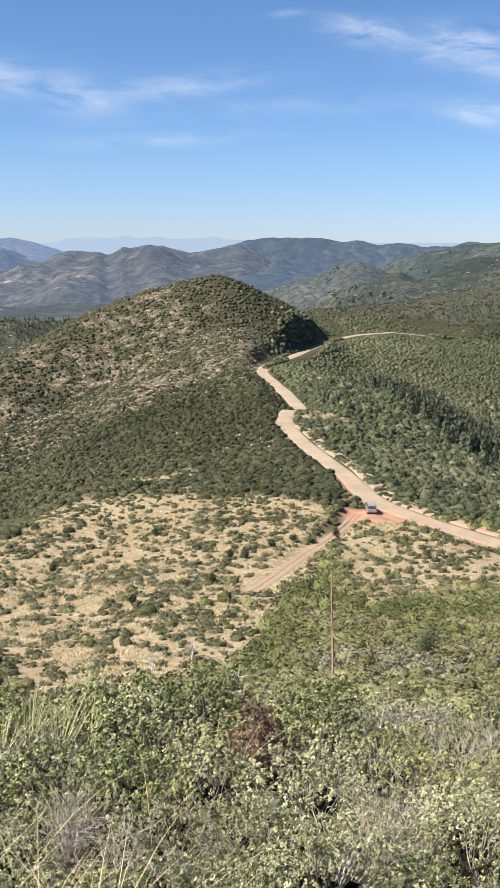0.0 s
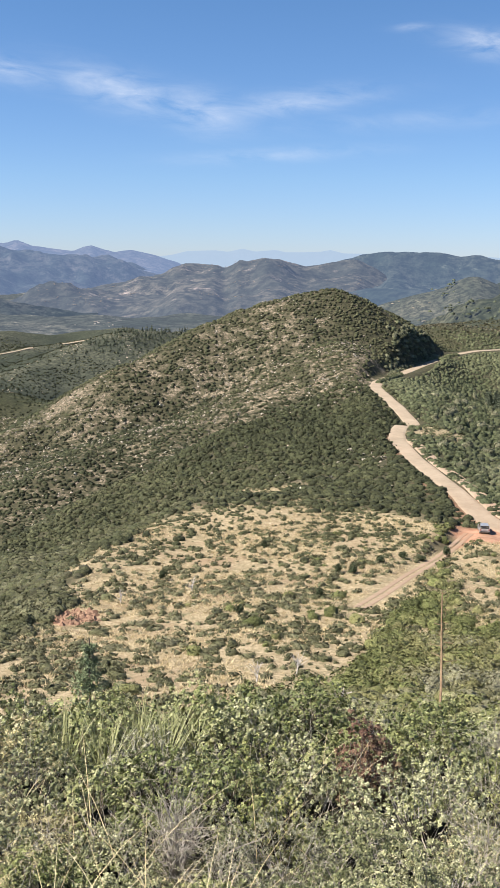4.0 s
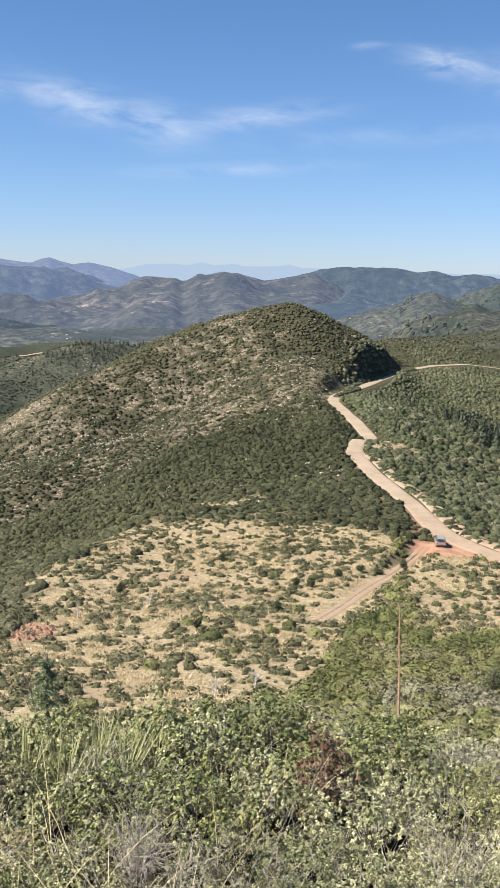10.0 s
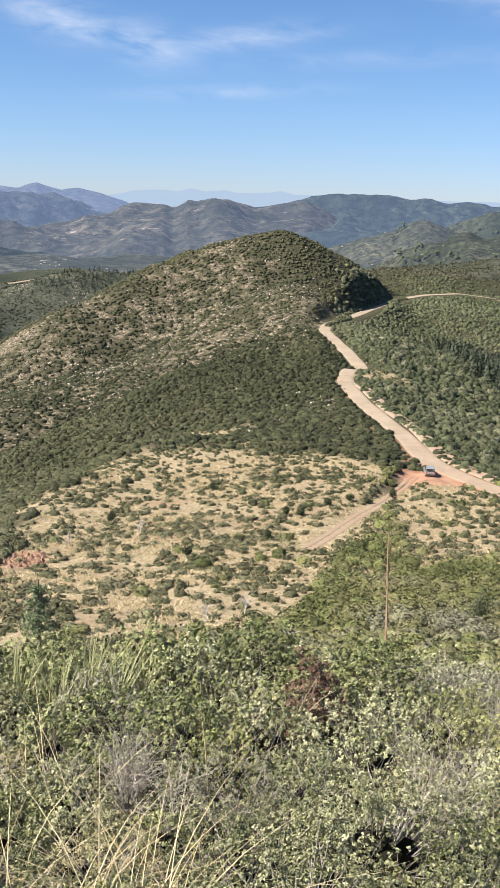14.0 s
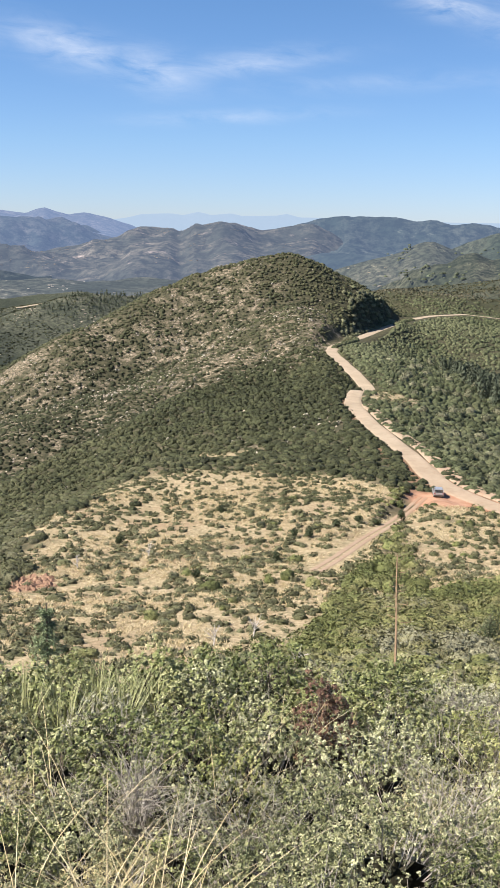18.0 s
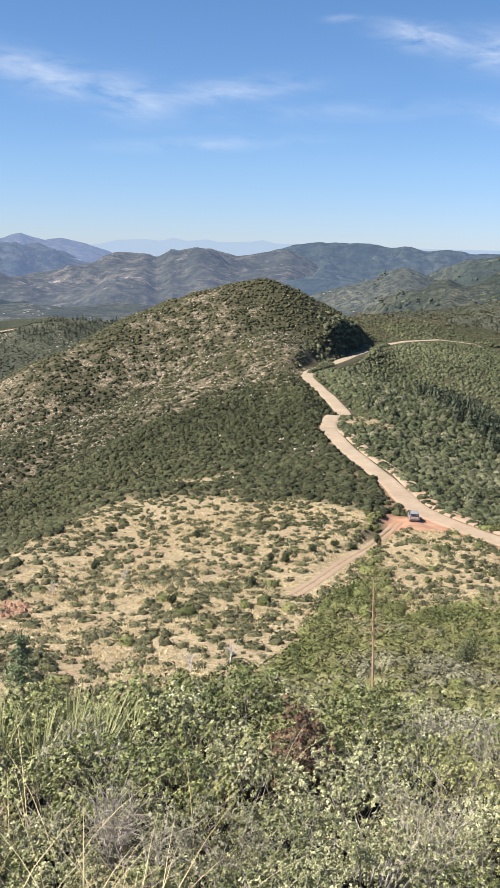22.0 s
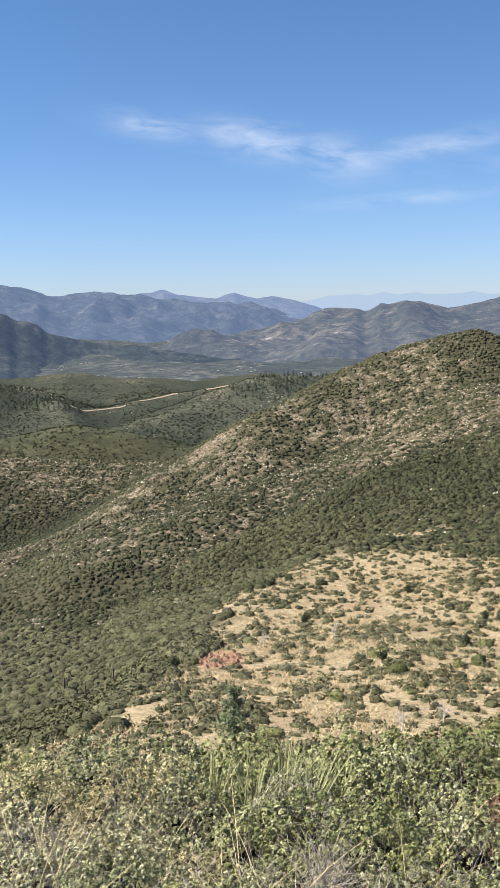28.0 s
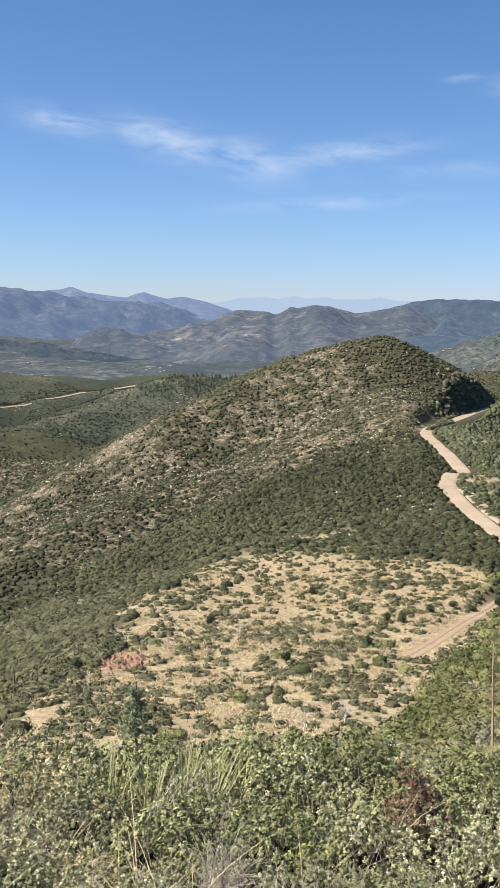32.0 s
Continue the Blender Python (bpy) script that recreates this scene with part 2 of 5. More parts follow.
BLUE_RANGE = [at(-45, 4000, 120), at(-28.3, 4000, 101), at(-27.6, 4000, 90.3), at(-26.9, 4000, 85.6), at(-26.3, 4000, 86.2), at(-25.7, 4000, 70.1), at(-24.8, 4000, 61), at(-23.9, 4000, 70.5), at(-23.2, 4000, 76.1),
              at(-22.1, 4000, 68.8), at(-21.2, 4000, 53.2), at(-20.5, 4000, 64), at(-19.85, 4000, 53.9), at(-19.25, 4000, 37.4), at(-17.9, 4000, 30.7), at(-16.8, 4000, 26.3), at(-15.6, 4000, 19.6), at(-14.6, 4000, -2.8),
              at(-13.6, 4000, -8.1), at(-12.6, 4000, -26.3), at(-11.5, 4000, -45), at(-9, 4000, -110)]
PALE_PEAKS = [at(-26, 4600, 30), at(-21.5, 4600, 58), at(-20.5, 4600, 72), at(-19.8, 4600, 77), at(-19.3, 4600, 88), at(-18.5, 4600, 66), at(-17.4, 4600, 54), at(-16.3, 4600, 43), at(-15.7, 4600, 62), at(-15.3, 4600, 70), at(-14.75, 4600, 54),
              at(-14, 4600, 40), at(-13.15, 4600, 50), at(-12.5, 4600, 38), at(-11.9, 4600, 30), at(-11.3, 4600, 18), at(-10.6, 4600, 0), at(-9.8, 4600, -26), at(-8.6, 4600, -70), at(-7, 4600, -140)]
FALL = [(-60, 0.15), (-20, 0.15), (-12, 0.28), (-4, 0.42), (60, 0.42)]
EDGE = [(-60, 58), (-30, 54), (-23.7, 73), (-19.6, 112), (-14.5, 160), (-8.7, 207), (-3, 206), (3, 200), (9, 185), (15, 168), (22, 150), (60, 110)]
PROFILE = [(0, -1.8), (2.5, -2.7), (5, -4.3), (9, -5.5), (12, -6.3), (14, -7.05), (17, -9.0), (20, -11.2), (32, -17.0), (50, -24.6), (75, -31.6), (100, -37.0), (125, -41.0), (150, -43.3), (172, -44.8), (205, -46.2), (400, -60)]
NEAR_CREST = [at(-0.6, 347, -41.6), at(-4.4, 325, -48.0), at(-7.6, 305, -53.6), at(-10.8, 298, -59.8), at(-14.1, 284, -64.3), at(-17.5, 268, -68.0), at(-20.8, 247, -70.6), at(-24.0, 235, -71.4), at(-27.3, 220, -70.5)]
GULLY = [at(-2.6, 372, 0), at(-5.0, 362, 0), at(-7.8, 346, 0), at(-10.8, 338, 0), at(-14.1, 323, 0), at(-17.5, 308, 0), at(-20.8, 290, 0), at(-24.0, 282, 0), at(-28, 275, 0)]
RAVINE = [at(-34, 395, 0), at(-29, 425, 0), at(-26, 435, 0), at(-23, 445, 0), at(-20, 455, 0), at(-18, 458, 0)]
ROAD = [at(17.5, 148, -44.6), at(14.6, 154, -44.6), at(11, 163, -44.7), at(7.4, 176, -44.7), at(5.2, 203, -44.5), at(3.2, 228, -44.3), at(2.0, 255, -44.3), at(2.15, 279, -44.3),
        at(2.6, 287, -45.7), at(3.0, 294, -46.9), at(2.75, 302, -46.5), at(2.0, 318, -44.9), at(1.3, 345, -44.6), at(0.7, 368, -44.6), at(0.8, 388, -44.7), at(2.3, 425, -45.0), at(3.4, 462, -45.0), at(4.8, 506, -44.4),
        at(6.2, 530, -43.9), at(8, 548, -44.0), at(10, 556, -46.4), at(12, 552, -54)]
TRACK = [at(6.3, 168, -44.6), at(4.7, 150, -43.9), at(2.8, 133, -42.0), at(1.6, 123, -40.9), at(0.2, 113, -39.6)]


def land(x, y):
    """Height of the ground."""
    r, bearing = np.hypot(x, y), np.degrees(np.arctan2(x, y))
    z = np.interp(r, *zip(*PROFILE)) + 1.2 * fbm(x, y, 22, 3, 3) * smooth(10, 60, r)
    over = r - np.interp(bearing, *zip(*EDGE))
    z = z - np.interp(bearing, *zip(*FALL)) * 6 * np.logaddexp(0, over / 6)
    z = smax(z, ridge(x, y, SADDLE, 0.30, 14), 4)
    z = smax(z, ridge(x, y, CONE, 0.73, 10), 3)
    z = smax(z, ridge(x, y, APRON, 0.4, 6), 4)
    z = smax(z, ridge(x, y, SPUR, 0.60, 9), 3)
    z = smax(z, ridge(x, y, ACROSS, 0.33, 10), 4)
    z = smax(z, ridge(x, y, FAR_SIDE, 0.20, 10), 4)
    z = smax(z, ridge(x, y, KNOLL, 0.25, 25), 5)
    for crest, slope, width in ((KNOB, 0.34, 14), (FOLD, 0.34, 12), (LOW_HILL, 0.3, 18), (WOODED, 0.36, 14), (ROLLING, 0.26, 10), (FAR_TOP, 0.14, 20), (SIDE_SPUR, 0.17, 16)):
        z = smax(z, ridge(x, y, crest, slope, width), 6)
    z = smax(z, ridge(x, y, NEAR_CREST, 0.30, 8), 2)
    z = z - 7.5 * np.exp(-(line_distance(x, y, GULLY)[0] / 17) ** 2)
    z = smax(z, -132 + 26 * smooth(1300, 1900, r) * smooth(2, -6, bearing) + (8 + 34 * smooth(1400, 2200, r)) * fbm(x, y, 300, 4, 5), 8)
    rough = smooth(150, 300, r) * (1 - 0.5 * smooth(360, 430, r)) * (0.3 + 0.7 * np.maximum(smooth(8, 45, line_distance(x, y, ROAD)[0]), smooth(1, -2, bearing)))
    flank = smooth(1, -3, bearing) * smooth(215, 260, r) * smooth(440, 400, r)
    z = z + rough * (3.0 * fbm(x, y, 60, 4, 7) - 2.5 * np.abs(fbm(x, y, 38, 3, 9))) - flank * 7 * (np.abs(fbm(x + 0.6 * y, 0.35 * (y - 0.6 * x), 60, 3, 15)) - 0.15) 
    z = z + smooth(640, 800, r) * (4 * fbm(x, y, 200, 4, 11) - 4 * np.abs(fbm(x, y, 90, 4, 12)))
    z = z + smooth(1020, 1140, r) * smooth(1500, 1250, r) * 12 * fbm(x, y, 110, 4, 13)
    for line, half, soft in ((ROAD, 3.2, 7.0), (TRACK, 1.1, 2.5)):
        d, level, _ = line_distance(x, y, line)
        z = level + (z - level) * smooth(half, half + soft, d)
    return z


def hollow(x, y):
    """1 in hollows and gully floors, where ground and scrub are coloured darker; 0 on crests and even slopes."""
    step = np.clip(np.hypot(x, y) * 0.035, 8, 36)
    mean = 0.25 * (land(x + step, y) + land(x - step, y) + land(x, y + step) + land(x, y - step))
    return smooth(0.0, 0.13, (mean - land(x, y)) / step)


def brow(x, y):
    """1 on crests and brows, where the far ground is coloured differently, mostly paler."""
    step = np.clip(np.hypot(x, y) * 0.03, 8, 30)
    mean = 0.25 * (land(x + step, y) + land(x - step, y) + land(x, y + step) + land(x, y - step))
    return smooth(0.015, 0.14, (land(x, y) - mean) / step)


def mesh_from(name, verts, faces, smooth_faces=True):
    """A mesh from arrays of corners and of equal-sided faces."""
    me = bpy.data.meshes.new(name)
    verts, faces = np.asarray(verts, np.float32), np.asarray(faces, np.int32)
    n, k = faces.shape
    me.vertices.add(len(verts)), me.loops.add(n * k), me.polygons.add(n)
    me.vertices.foreach_set("co", verts.ravel())
    me.loops.foreach_set("vertex_index", faces.ravel())
    me.polygons.foreach_set("loop_start", np.arange(0, n * k, k, dtype=np.int32))
    me.polygons.foreach_set("use_smooth", np.full(n, smooth_faces))
    me.update(calc_edges=True)
    return me


def grid_faces(rows, cols, closed=False):
    i, j = np.meshgrid(np.arange(rows - 1), np.arange(cols if closed else cols - 1), indexing="ij")
    a, b_ = i * cols + j, i * cols + (j + 1) % cols
    return np.stack([a, b_, b_ + cols, a + cols], -1).reshape(-1, 4)


def add_values(me, name, values):
    me.attributes.new(name, "FLOAT", "POINT").data.foreach_set("value", np.asarray(values, np.float32))


# ---- materials ----
def material(name, rough=0.9, spec=0.2):
    m = bpy.data.materials.new(name)
    m.use_nodes = True
    p = m.node_tree.nodes["Principled BSDF"]
    p.inputs["Roughness"].default_value, p.inputs["Specular IOR Level"].default_value = rough, spec
    return m, m.node_tree.nodes.new, m.node_tree.links.new, p


def mix(N, L, fac, a, b_):
    n = N("ShaderNodeMix")
    n.data_type = "RGBA"
    for sock, v in ((n.inputs[0], fac), (n.inputs[6], a), (n.inputs[7], b_)):
        if hasattr(v, "is_output"):
            L(v, sock)
        elif isinstance(v, tuple):
            sock.default_value = (*v, 1)
        else:
            sock.default_value = v
    return n.outputs[2]


def noise_tex(N, L, scale, detail=4, rough=0.6, lo=0.4, hi=0.6):
    co, tex, ramp = N("ShaderNodeNewGeometry"), N("ShaderNodeTexNoise"), N("ShaderNodeMapRange")
    tex.inputs["Scale"].default_value, tex.inputs["Detail"].default_value, tex.inputs["Roughness"].default_value = scale, detail, rough
    L(co.outputs["Position"], tex.inputs["Vector"])
    ramp.inputs[1].default_value, ramp.inputs[2].default_value = lo, hi
    L(tex.outputs[0], ramp.inputs[0])
    return ramp.outputs[0]


def attribute(N, name):
    n = N("ShaderNodeAttribute")
    n.attribute_name = name
    return n.outputs["Fac"]


def plain(name, colour, other, scale, rough=0.9, spec=0.2):
    m, N, L, p = material(name, rough, spec)
    c = mix(N, L, noise_tex(N, L, scale, 5, 0.65, 0.35, 0.65), colour, other)
    L(c, p.inputs["Base Color"])
    return m


def road_material():
    m, N, L, p = material("dirt_road", 0.95, 0.1)
    c = mix(N, L, noise_tex(N, L, 0.22, 6, 0.7, 0.35, 0.65), (0.255, 0.202, 0.146), (0.335, 0.27, 0.2))
    c = mix(N, L, noise_tex(N, L, 1.1, 6, 0.75, 0.52, 0.75), c, (0.244, 0.164, 0.109))
    c = mix(N, L, attribute(N, "red"), c, (0.286, 0.168, 0.109))
    L(c, p.inputs["Base Color"])
    return m


def ground_material():
    m, N, L, p = material("hill_ground", 0.95, 0.1)
    soil = mix(N, L, noise_tex(N, L, 0.25, 8, 0.8, 0.42, 0.62), (0.14, 0.109, 0.078), (0.32, 0.255, 0.188))
    straw = mix(N, L, noise_tex(N, L, 0.7, 8, 0.8, 0.42, 0.6), (0.29, 0.227, 0.139), (0.437, 0.353, 0.231))
    straw = mix(N, L, noise_tex(N, L, 0.08, 5, 0.7, 0.5, 0.72), straw, (0.286, 0.189, 0.126))
    litter = mix(N, L, noise_tex(N, L, 0.6, 6), (0.0353, 0.0353, 0.021), (0.0714, 0.0647, 0.0386))
    green = mix(N, L, noise_tex(N, L, 0.02, 8, 0.75), (0.0546, 0.0605, 0.0286), (0.0966, 0.0924, 0.0487))
    green = mix(N, L, noise_tex(N, L, 0.16, 7, 0.8, 0.46, 0.54), (0.0235, 0.0286, 0.0151), green)
    straw = mix(N, L, noise_tex(N, L, 2.6, 5, 0.8, 0.36, 0.6), (0.176, 0.139, 0.0798), straw)
    straw = mix(N, L, noise_tex(N, L, 0.28, 7, 0.8, 0.55, 0.66), straw, (0.13, 0.122, 0.0672))
    c = mix(N, L, attribute(N, "straw"), litter, straw)
    chips, patch = N("ShaderNodeMath"), noise_tex(N, L, 0.75, 7, 0.8, 0.47, 0.56)
    chips.operation = "MULTIPLY"
    L(attribute(N, "bare"), chips.inputs[0])
    L(patch, chips.inputs[1])
    c = mix(N, L, chips.outputs[0], c, soil)
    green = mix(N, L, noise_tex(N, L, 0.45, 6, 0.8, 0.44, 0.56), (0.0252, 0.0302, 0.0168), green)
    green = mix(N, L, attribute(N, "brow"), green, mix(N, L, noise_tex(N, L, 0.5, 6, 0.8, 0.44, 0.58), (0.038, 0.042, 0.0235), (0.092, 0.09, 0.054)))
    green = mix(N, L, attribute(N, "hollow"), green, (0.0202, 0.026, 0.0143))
    c = mix(N, L, attribute(N, "far"), c, green)
    red = mix(N, L, noise_tex(N, L, 0.4, 5, 0.6), (0.294, 0.151, 0.0949), (0.361, 0.214, 0.143))
    c = mix(N, L, attribute(N, "red"), c, red)
    L(c, p.inputs["Base Color"])
    bump = N("ShaderNodeBump")
    bump.inputs["Strength"].default_value, bump.inputs["Distance"].default_value = 0.35, 0.12
    L(noise_tex(N, L, 1.6, 8, 0.8, 0.3, 0.7), bump.inputs["Height"])
    L(bump.outputs[0], p.inputs["Normal"])
    return m


# scrub and rock colours, with distance haze painted on as a bluish emission
def range_material(name, a, b_, air, haze_strength, grain=0.035, rock=None):
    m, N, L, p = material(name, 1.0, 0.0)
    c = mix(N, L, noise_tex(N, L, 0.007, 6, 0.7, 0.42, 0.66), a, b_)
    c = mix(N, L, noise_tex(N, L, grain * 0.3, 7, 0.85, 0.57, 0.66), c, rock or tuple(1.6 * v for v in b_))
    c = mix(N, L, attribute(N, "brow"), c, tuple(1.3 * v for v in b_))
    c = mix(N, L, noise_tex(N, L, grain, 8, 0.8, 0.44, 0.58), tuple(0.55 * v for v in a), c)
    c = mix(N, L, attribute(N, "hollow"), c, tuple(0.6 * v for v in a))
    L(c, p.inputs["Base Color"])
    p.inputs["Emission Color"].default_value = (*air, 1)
    p.inputs["Emission Strength"].default_value = haze_strength
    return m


GROUND = ground_material()
# these two ground colours carry a faint blue emission as painted haze
DISTANT = range_material("haze_glow_folds", (0.047, 0.052, 0.034), (0.092, 0.088, 0.06), (0.4, 0.58, 0.9), 0.0126, 0.4)
VALLEY = range_material("haze_glow_valley", (0.041, 0.0451, 0.0344), (0.0984, 0.0943, 0.0738), (0.40, 0.56, 0.90), 0.054, 0.05, (0.26, 0.235, 0.2))
DIRT = road_material()


# ---- ground ----
def straw_zone(x, y):
    """1 where dry grass covers the bench below the hilltop."""
    r, bearing = np.hypot(x, y), np.degrees(np.arctan2(x, y))
    edge = np.interp(bearing, [-30, -23.7, -19.6, -14.5, -8.7, -3, -2.3, 0.4, 3.1, 5.2], [50, 70, 110, 160, 207, 206, 190, 181, 172, 160])
    inner = np.interp(bearing, [-40, -11, -6, -2.6, -0.6, 0.8, 1.6, 2.5, 3.6, 5.7], [40, 46, 58, 68, 72, 79, 94, 110, 122, 142])
    main = smooth(-13, 13, edge - r + 44 * fbm(x, y, 24, 4, 21) + 22 * fbm(x, y, 6, 2, 22)) * smooth(-4, 4, r - inner - 8 * fbm(x, y, 12, 3, 23)) * smooth(6.5, 3.5, bearing)
    gaps = smooth(4, 7, bearing) * smooth(100, 120, r) * smooth(158, 146, r) * smooth(-0.02, 0.14, fbm(x, y, 16, 3, 27))
    gaps = np.maximum(gaps, smooth(4, 6, bearing) * smooth(127, 134, r) * smooth(160, 153, r) * smooth(-0.22, 0.05, fbm(x, y, 12, 3, 28)))
    gaps = np.maximum(gaps, smooth(0, 2, bearing) * smooth(80, 90, r) * smooth(150, 138, r) * smooth(0.1, 0.2, fbm(x, 1.3 * y, 7, 3, 26) + 0.3 * fbm(x, y, 25, 2, 25)))
    px, py, _ = at(4.0, 270, 0)
    bank = smooth(1.2, 0.7, np.hypot((x - px) / 7.0, (y - py) / 13.0) + 1.1 * fbm(x, y, 7, 3, 29))
    return np.maximum(np.maximum(main, gaps), bank)


def red_zone(x, y):
    """1 on bare red soil: round the parked car, in the track's ruts and on a slipped bank."""
    lot = smooth(1.15, 0.75, np.hypot((x - 21.8) / 7.5, (y - 163) / 9.0) + 0.7 * fbm(x, y, 5, 3, 35))
    bank = smooth(1.2, 0.6, np.hypot((x + 30.2) / 3.2, (y - 102.0) / 5.5) + 1.2 * fbm(x, y, 3.5, 3, 36))
    d, _, _ = line_distance(x, y, ROAD)
    cut = smooth(7, 4, d) * smooth(-0.1, 0.2, fbm(x, y, 20, 3, 37)) * smooth(330, 250, np.hypot(x, y))
    return np.maximum(np.maximum(lot, 0.75 * bank), 0.45 * cut)


def bald_zone(x, y):
    """1 on the bald tan knob of the spur."""
    px, py, _ = at(-16.7, 425, 0)
    return smooth(1.25, 0.7, np.hypot((x - px) / 12.0, (y - py) / 9.0) + 0.6 * fbm(x, y, 7, 3, 39))


def bare_zone(x, y):
    """1 on the stony, thinly grown flanks."""
    r, bearing = np.hypot(x, y), np.degrees(np.arctan2(x, y))
    ravine = smooth(34, 14, line_distance(x, y, RAVINE)[0])
    brink = np.maximum(smooth(16, 4, line_distance(x, y, SPUR[1:])[0]), smooth(18, 5, line_distance(x, y, ACROSS)[0]))
    slope = smooth(-0.3, 0.3, fbm(x, y, 45, 3, 31) + 0.3 * fbm(x, y, 14, 2, 33))
    beyond = r - np.interp(bearing, [-27.3, -20.8, -14.1, -7.6, -0.6], [220, 247, 284, 305, 347])
    return (0.75 + 0.25 * smooth(-6, 14, beyond)) * smooth(190, 240, r) * smooth(700, 560, r) * smooth(3, 0, bearing) * np.maximum(np.maximum(slope, brink) * (1 - ravine), bald_zone(x, y))


def chips(x, y):
    """1 on the bare tan patches between the shrubs of a stony flank."""
    return bare_zone(x, y) * smooth(0.08, 0.17, fbm(x, 1.5 * y, 3.4, 2, 55) + 0.35 * fbm(x, y, 22, 2, 56))


def build_ground():
    az = np.concatenate([np.linspace(-180, -46, 24, endpoint=False), np.linspace(-46, -34, 14, endpoint=False), np.linspace(-34, 21, 230, endpoint=False),
                         np.linspace(21, 34, 14, endpoint=False), np.linspace(34, 180, 24, endpoint=False)])
    rr = np.concatenate([[0.0], np.linspace(0.6, 20, 50, endpoint=False), np.linspace(20, 100, 70, endpoint=False), np.linspace(100, 560, 270, endpoint=False),
                         np.linspace(560, 1200, 120, endpoint=False), np.geomspace(1200, 4900, 90)])
    r, a = np.meshgrid(rr, np.radians(az), indexing="ij")
    x, y = (r * np.sin(a)).ravel(), (r * np.cos(a)).ravel()
    me = mesh_from("ground", np.stack([x, y, land(x, y)], -1), grid_faces(len(rr), len(az), True))
    add_values(me, "straw", straw_zone(x, y))
    add_values(me, "bare", np.clip(0.05 * bare_zone(x, y) + chips(x, y) + bald_zone(x, y), 0, 1))
    add_values(me, "red", red_zone(x, y))
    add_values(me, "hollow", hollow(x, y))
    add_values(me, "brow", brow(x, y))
    add_values(me, "far", smooth(580, 680, np.hypot(x, y)))
    me.materials.append(GROUND)
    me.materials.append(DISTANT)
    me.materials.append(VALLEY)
    # farther ground takes the slots with haze painted in as emission
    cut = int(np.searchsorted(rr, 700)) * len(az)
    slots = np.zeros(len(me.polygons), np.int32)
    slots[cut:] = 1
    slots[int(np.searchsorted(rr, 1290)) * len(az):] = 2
    me.polygons.foreach_set("material_index", slots)
    ob = tagged(new("ground", me), "dry chaparral hills of straw grass, tan soil and green scrub", "ground", kind="structure")
    return ob


build_ground()


def build_strip(name, line, half, lift, mat, label, offset=0.0, red=0.0):
    """A dirt road laid along a line on the ground."""
    pts = []
    for p, q in zip(line, line[1:]):
        n = max(2, int(math.dist(p[:2], q[:2]) / 2))
        pts += [(np.array(p) + (np.array(q) - np.array(p)) * k / n) for k in range(n)]
    pts = np.array(pts + [np.array(line[-1])])
    for _ in range(10):
        pts[1:-1] = 0.5 * pts[1:-1] + 0.25 * (pts[:-2] + pts[2:])
    tangent = np.gradient(pts[:, :2], axis=0)
    tangent /= np.linalg.norm(tangent, axis=1)[:, None]
    side = np.stack([tangent[:, 1], -tangent[:, 0]], -1)
    across = np.linspace(-1, 1, 9)
    verts = []
    for k, p in enumerate(pts):
        for s in across:
            w = half * s * (1 + 0.25 * float(fbm(np.array([k * 2.0]), np.array([40 * np.sign(s)]), 14, 3, 41)[0]))
            w += offset
            verts.append((p[0] + side[k, 0] * w, p[1] + side[k, 1] * w, 0))
    v = np.array(verts)
    v[:, 2] = land(v[:, 0], v[:, 1]) + lift - min(0.25, half * 0.2) * (np.tile(np.abs(across), len(pts)) > 0.99)
    me = mesh_from(name, v, grid_faces(len(pts), len(across)))
    add_values(me, "red", np.maximum(red_zone(v[:, 0], v[:, 1]) * (0.25 + 0.6 * (line_distance(v[:, 0], v[:, 1], ROAD)[0] > 2.6)), red))
    me.materials.append(mat)
    return tagged(new(name, me), label, "road", kind="structure")


build_strip("road", ROAD, 2.45, 0.12, DIRT, "pale tan graded dirt road winding along the saddle")
build_strip("road_bank", ROAD[1:7], 1.5, 0.3, DIRT, "pale graded earth bank along the edge of the dirt road", 3.9, 0.2)
for rut in (-0.5, 0.5):
    build_strip("track", TRACK, 0.4, 0.05, DIRT, "bare reddish wheel rut of a dirt track through dry grass", rut, 0.35)


# ---- far ranges ----
RANGE_POINTS = {}


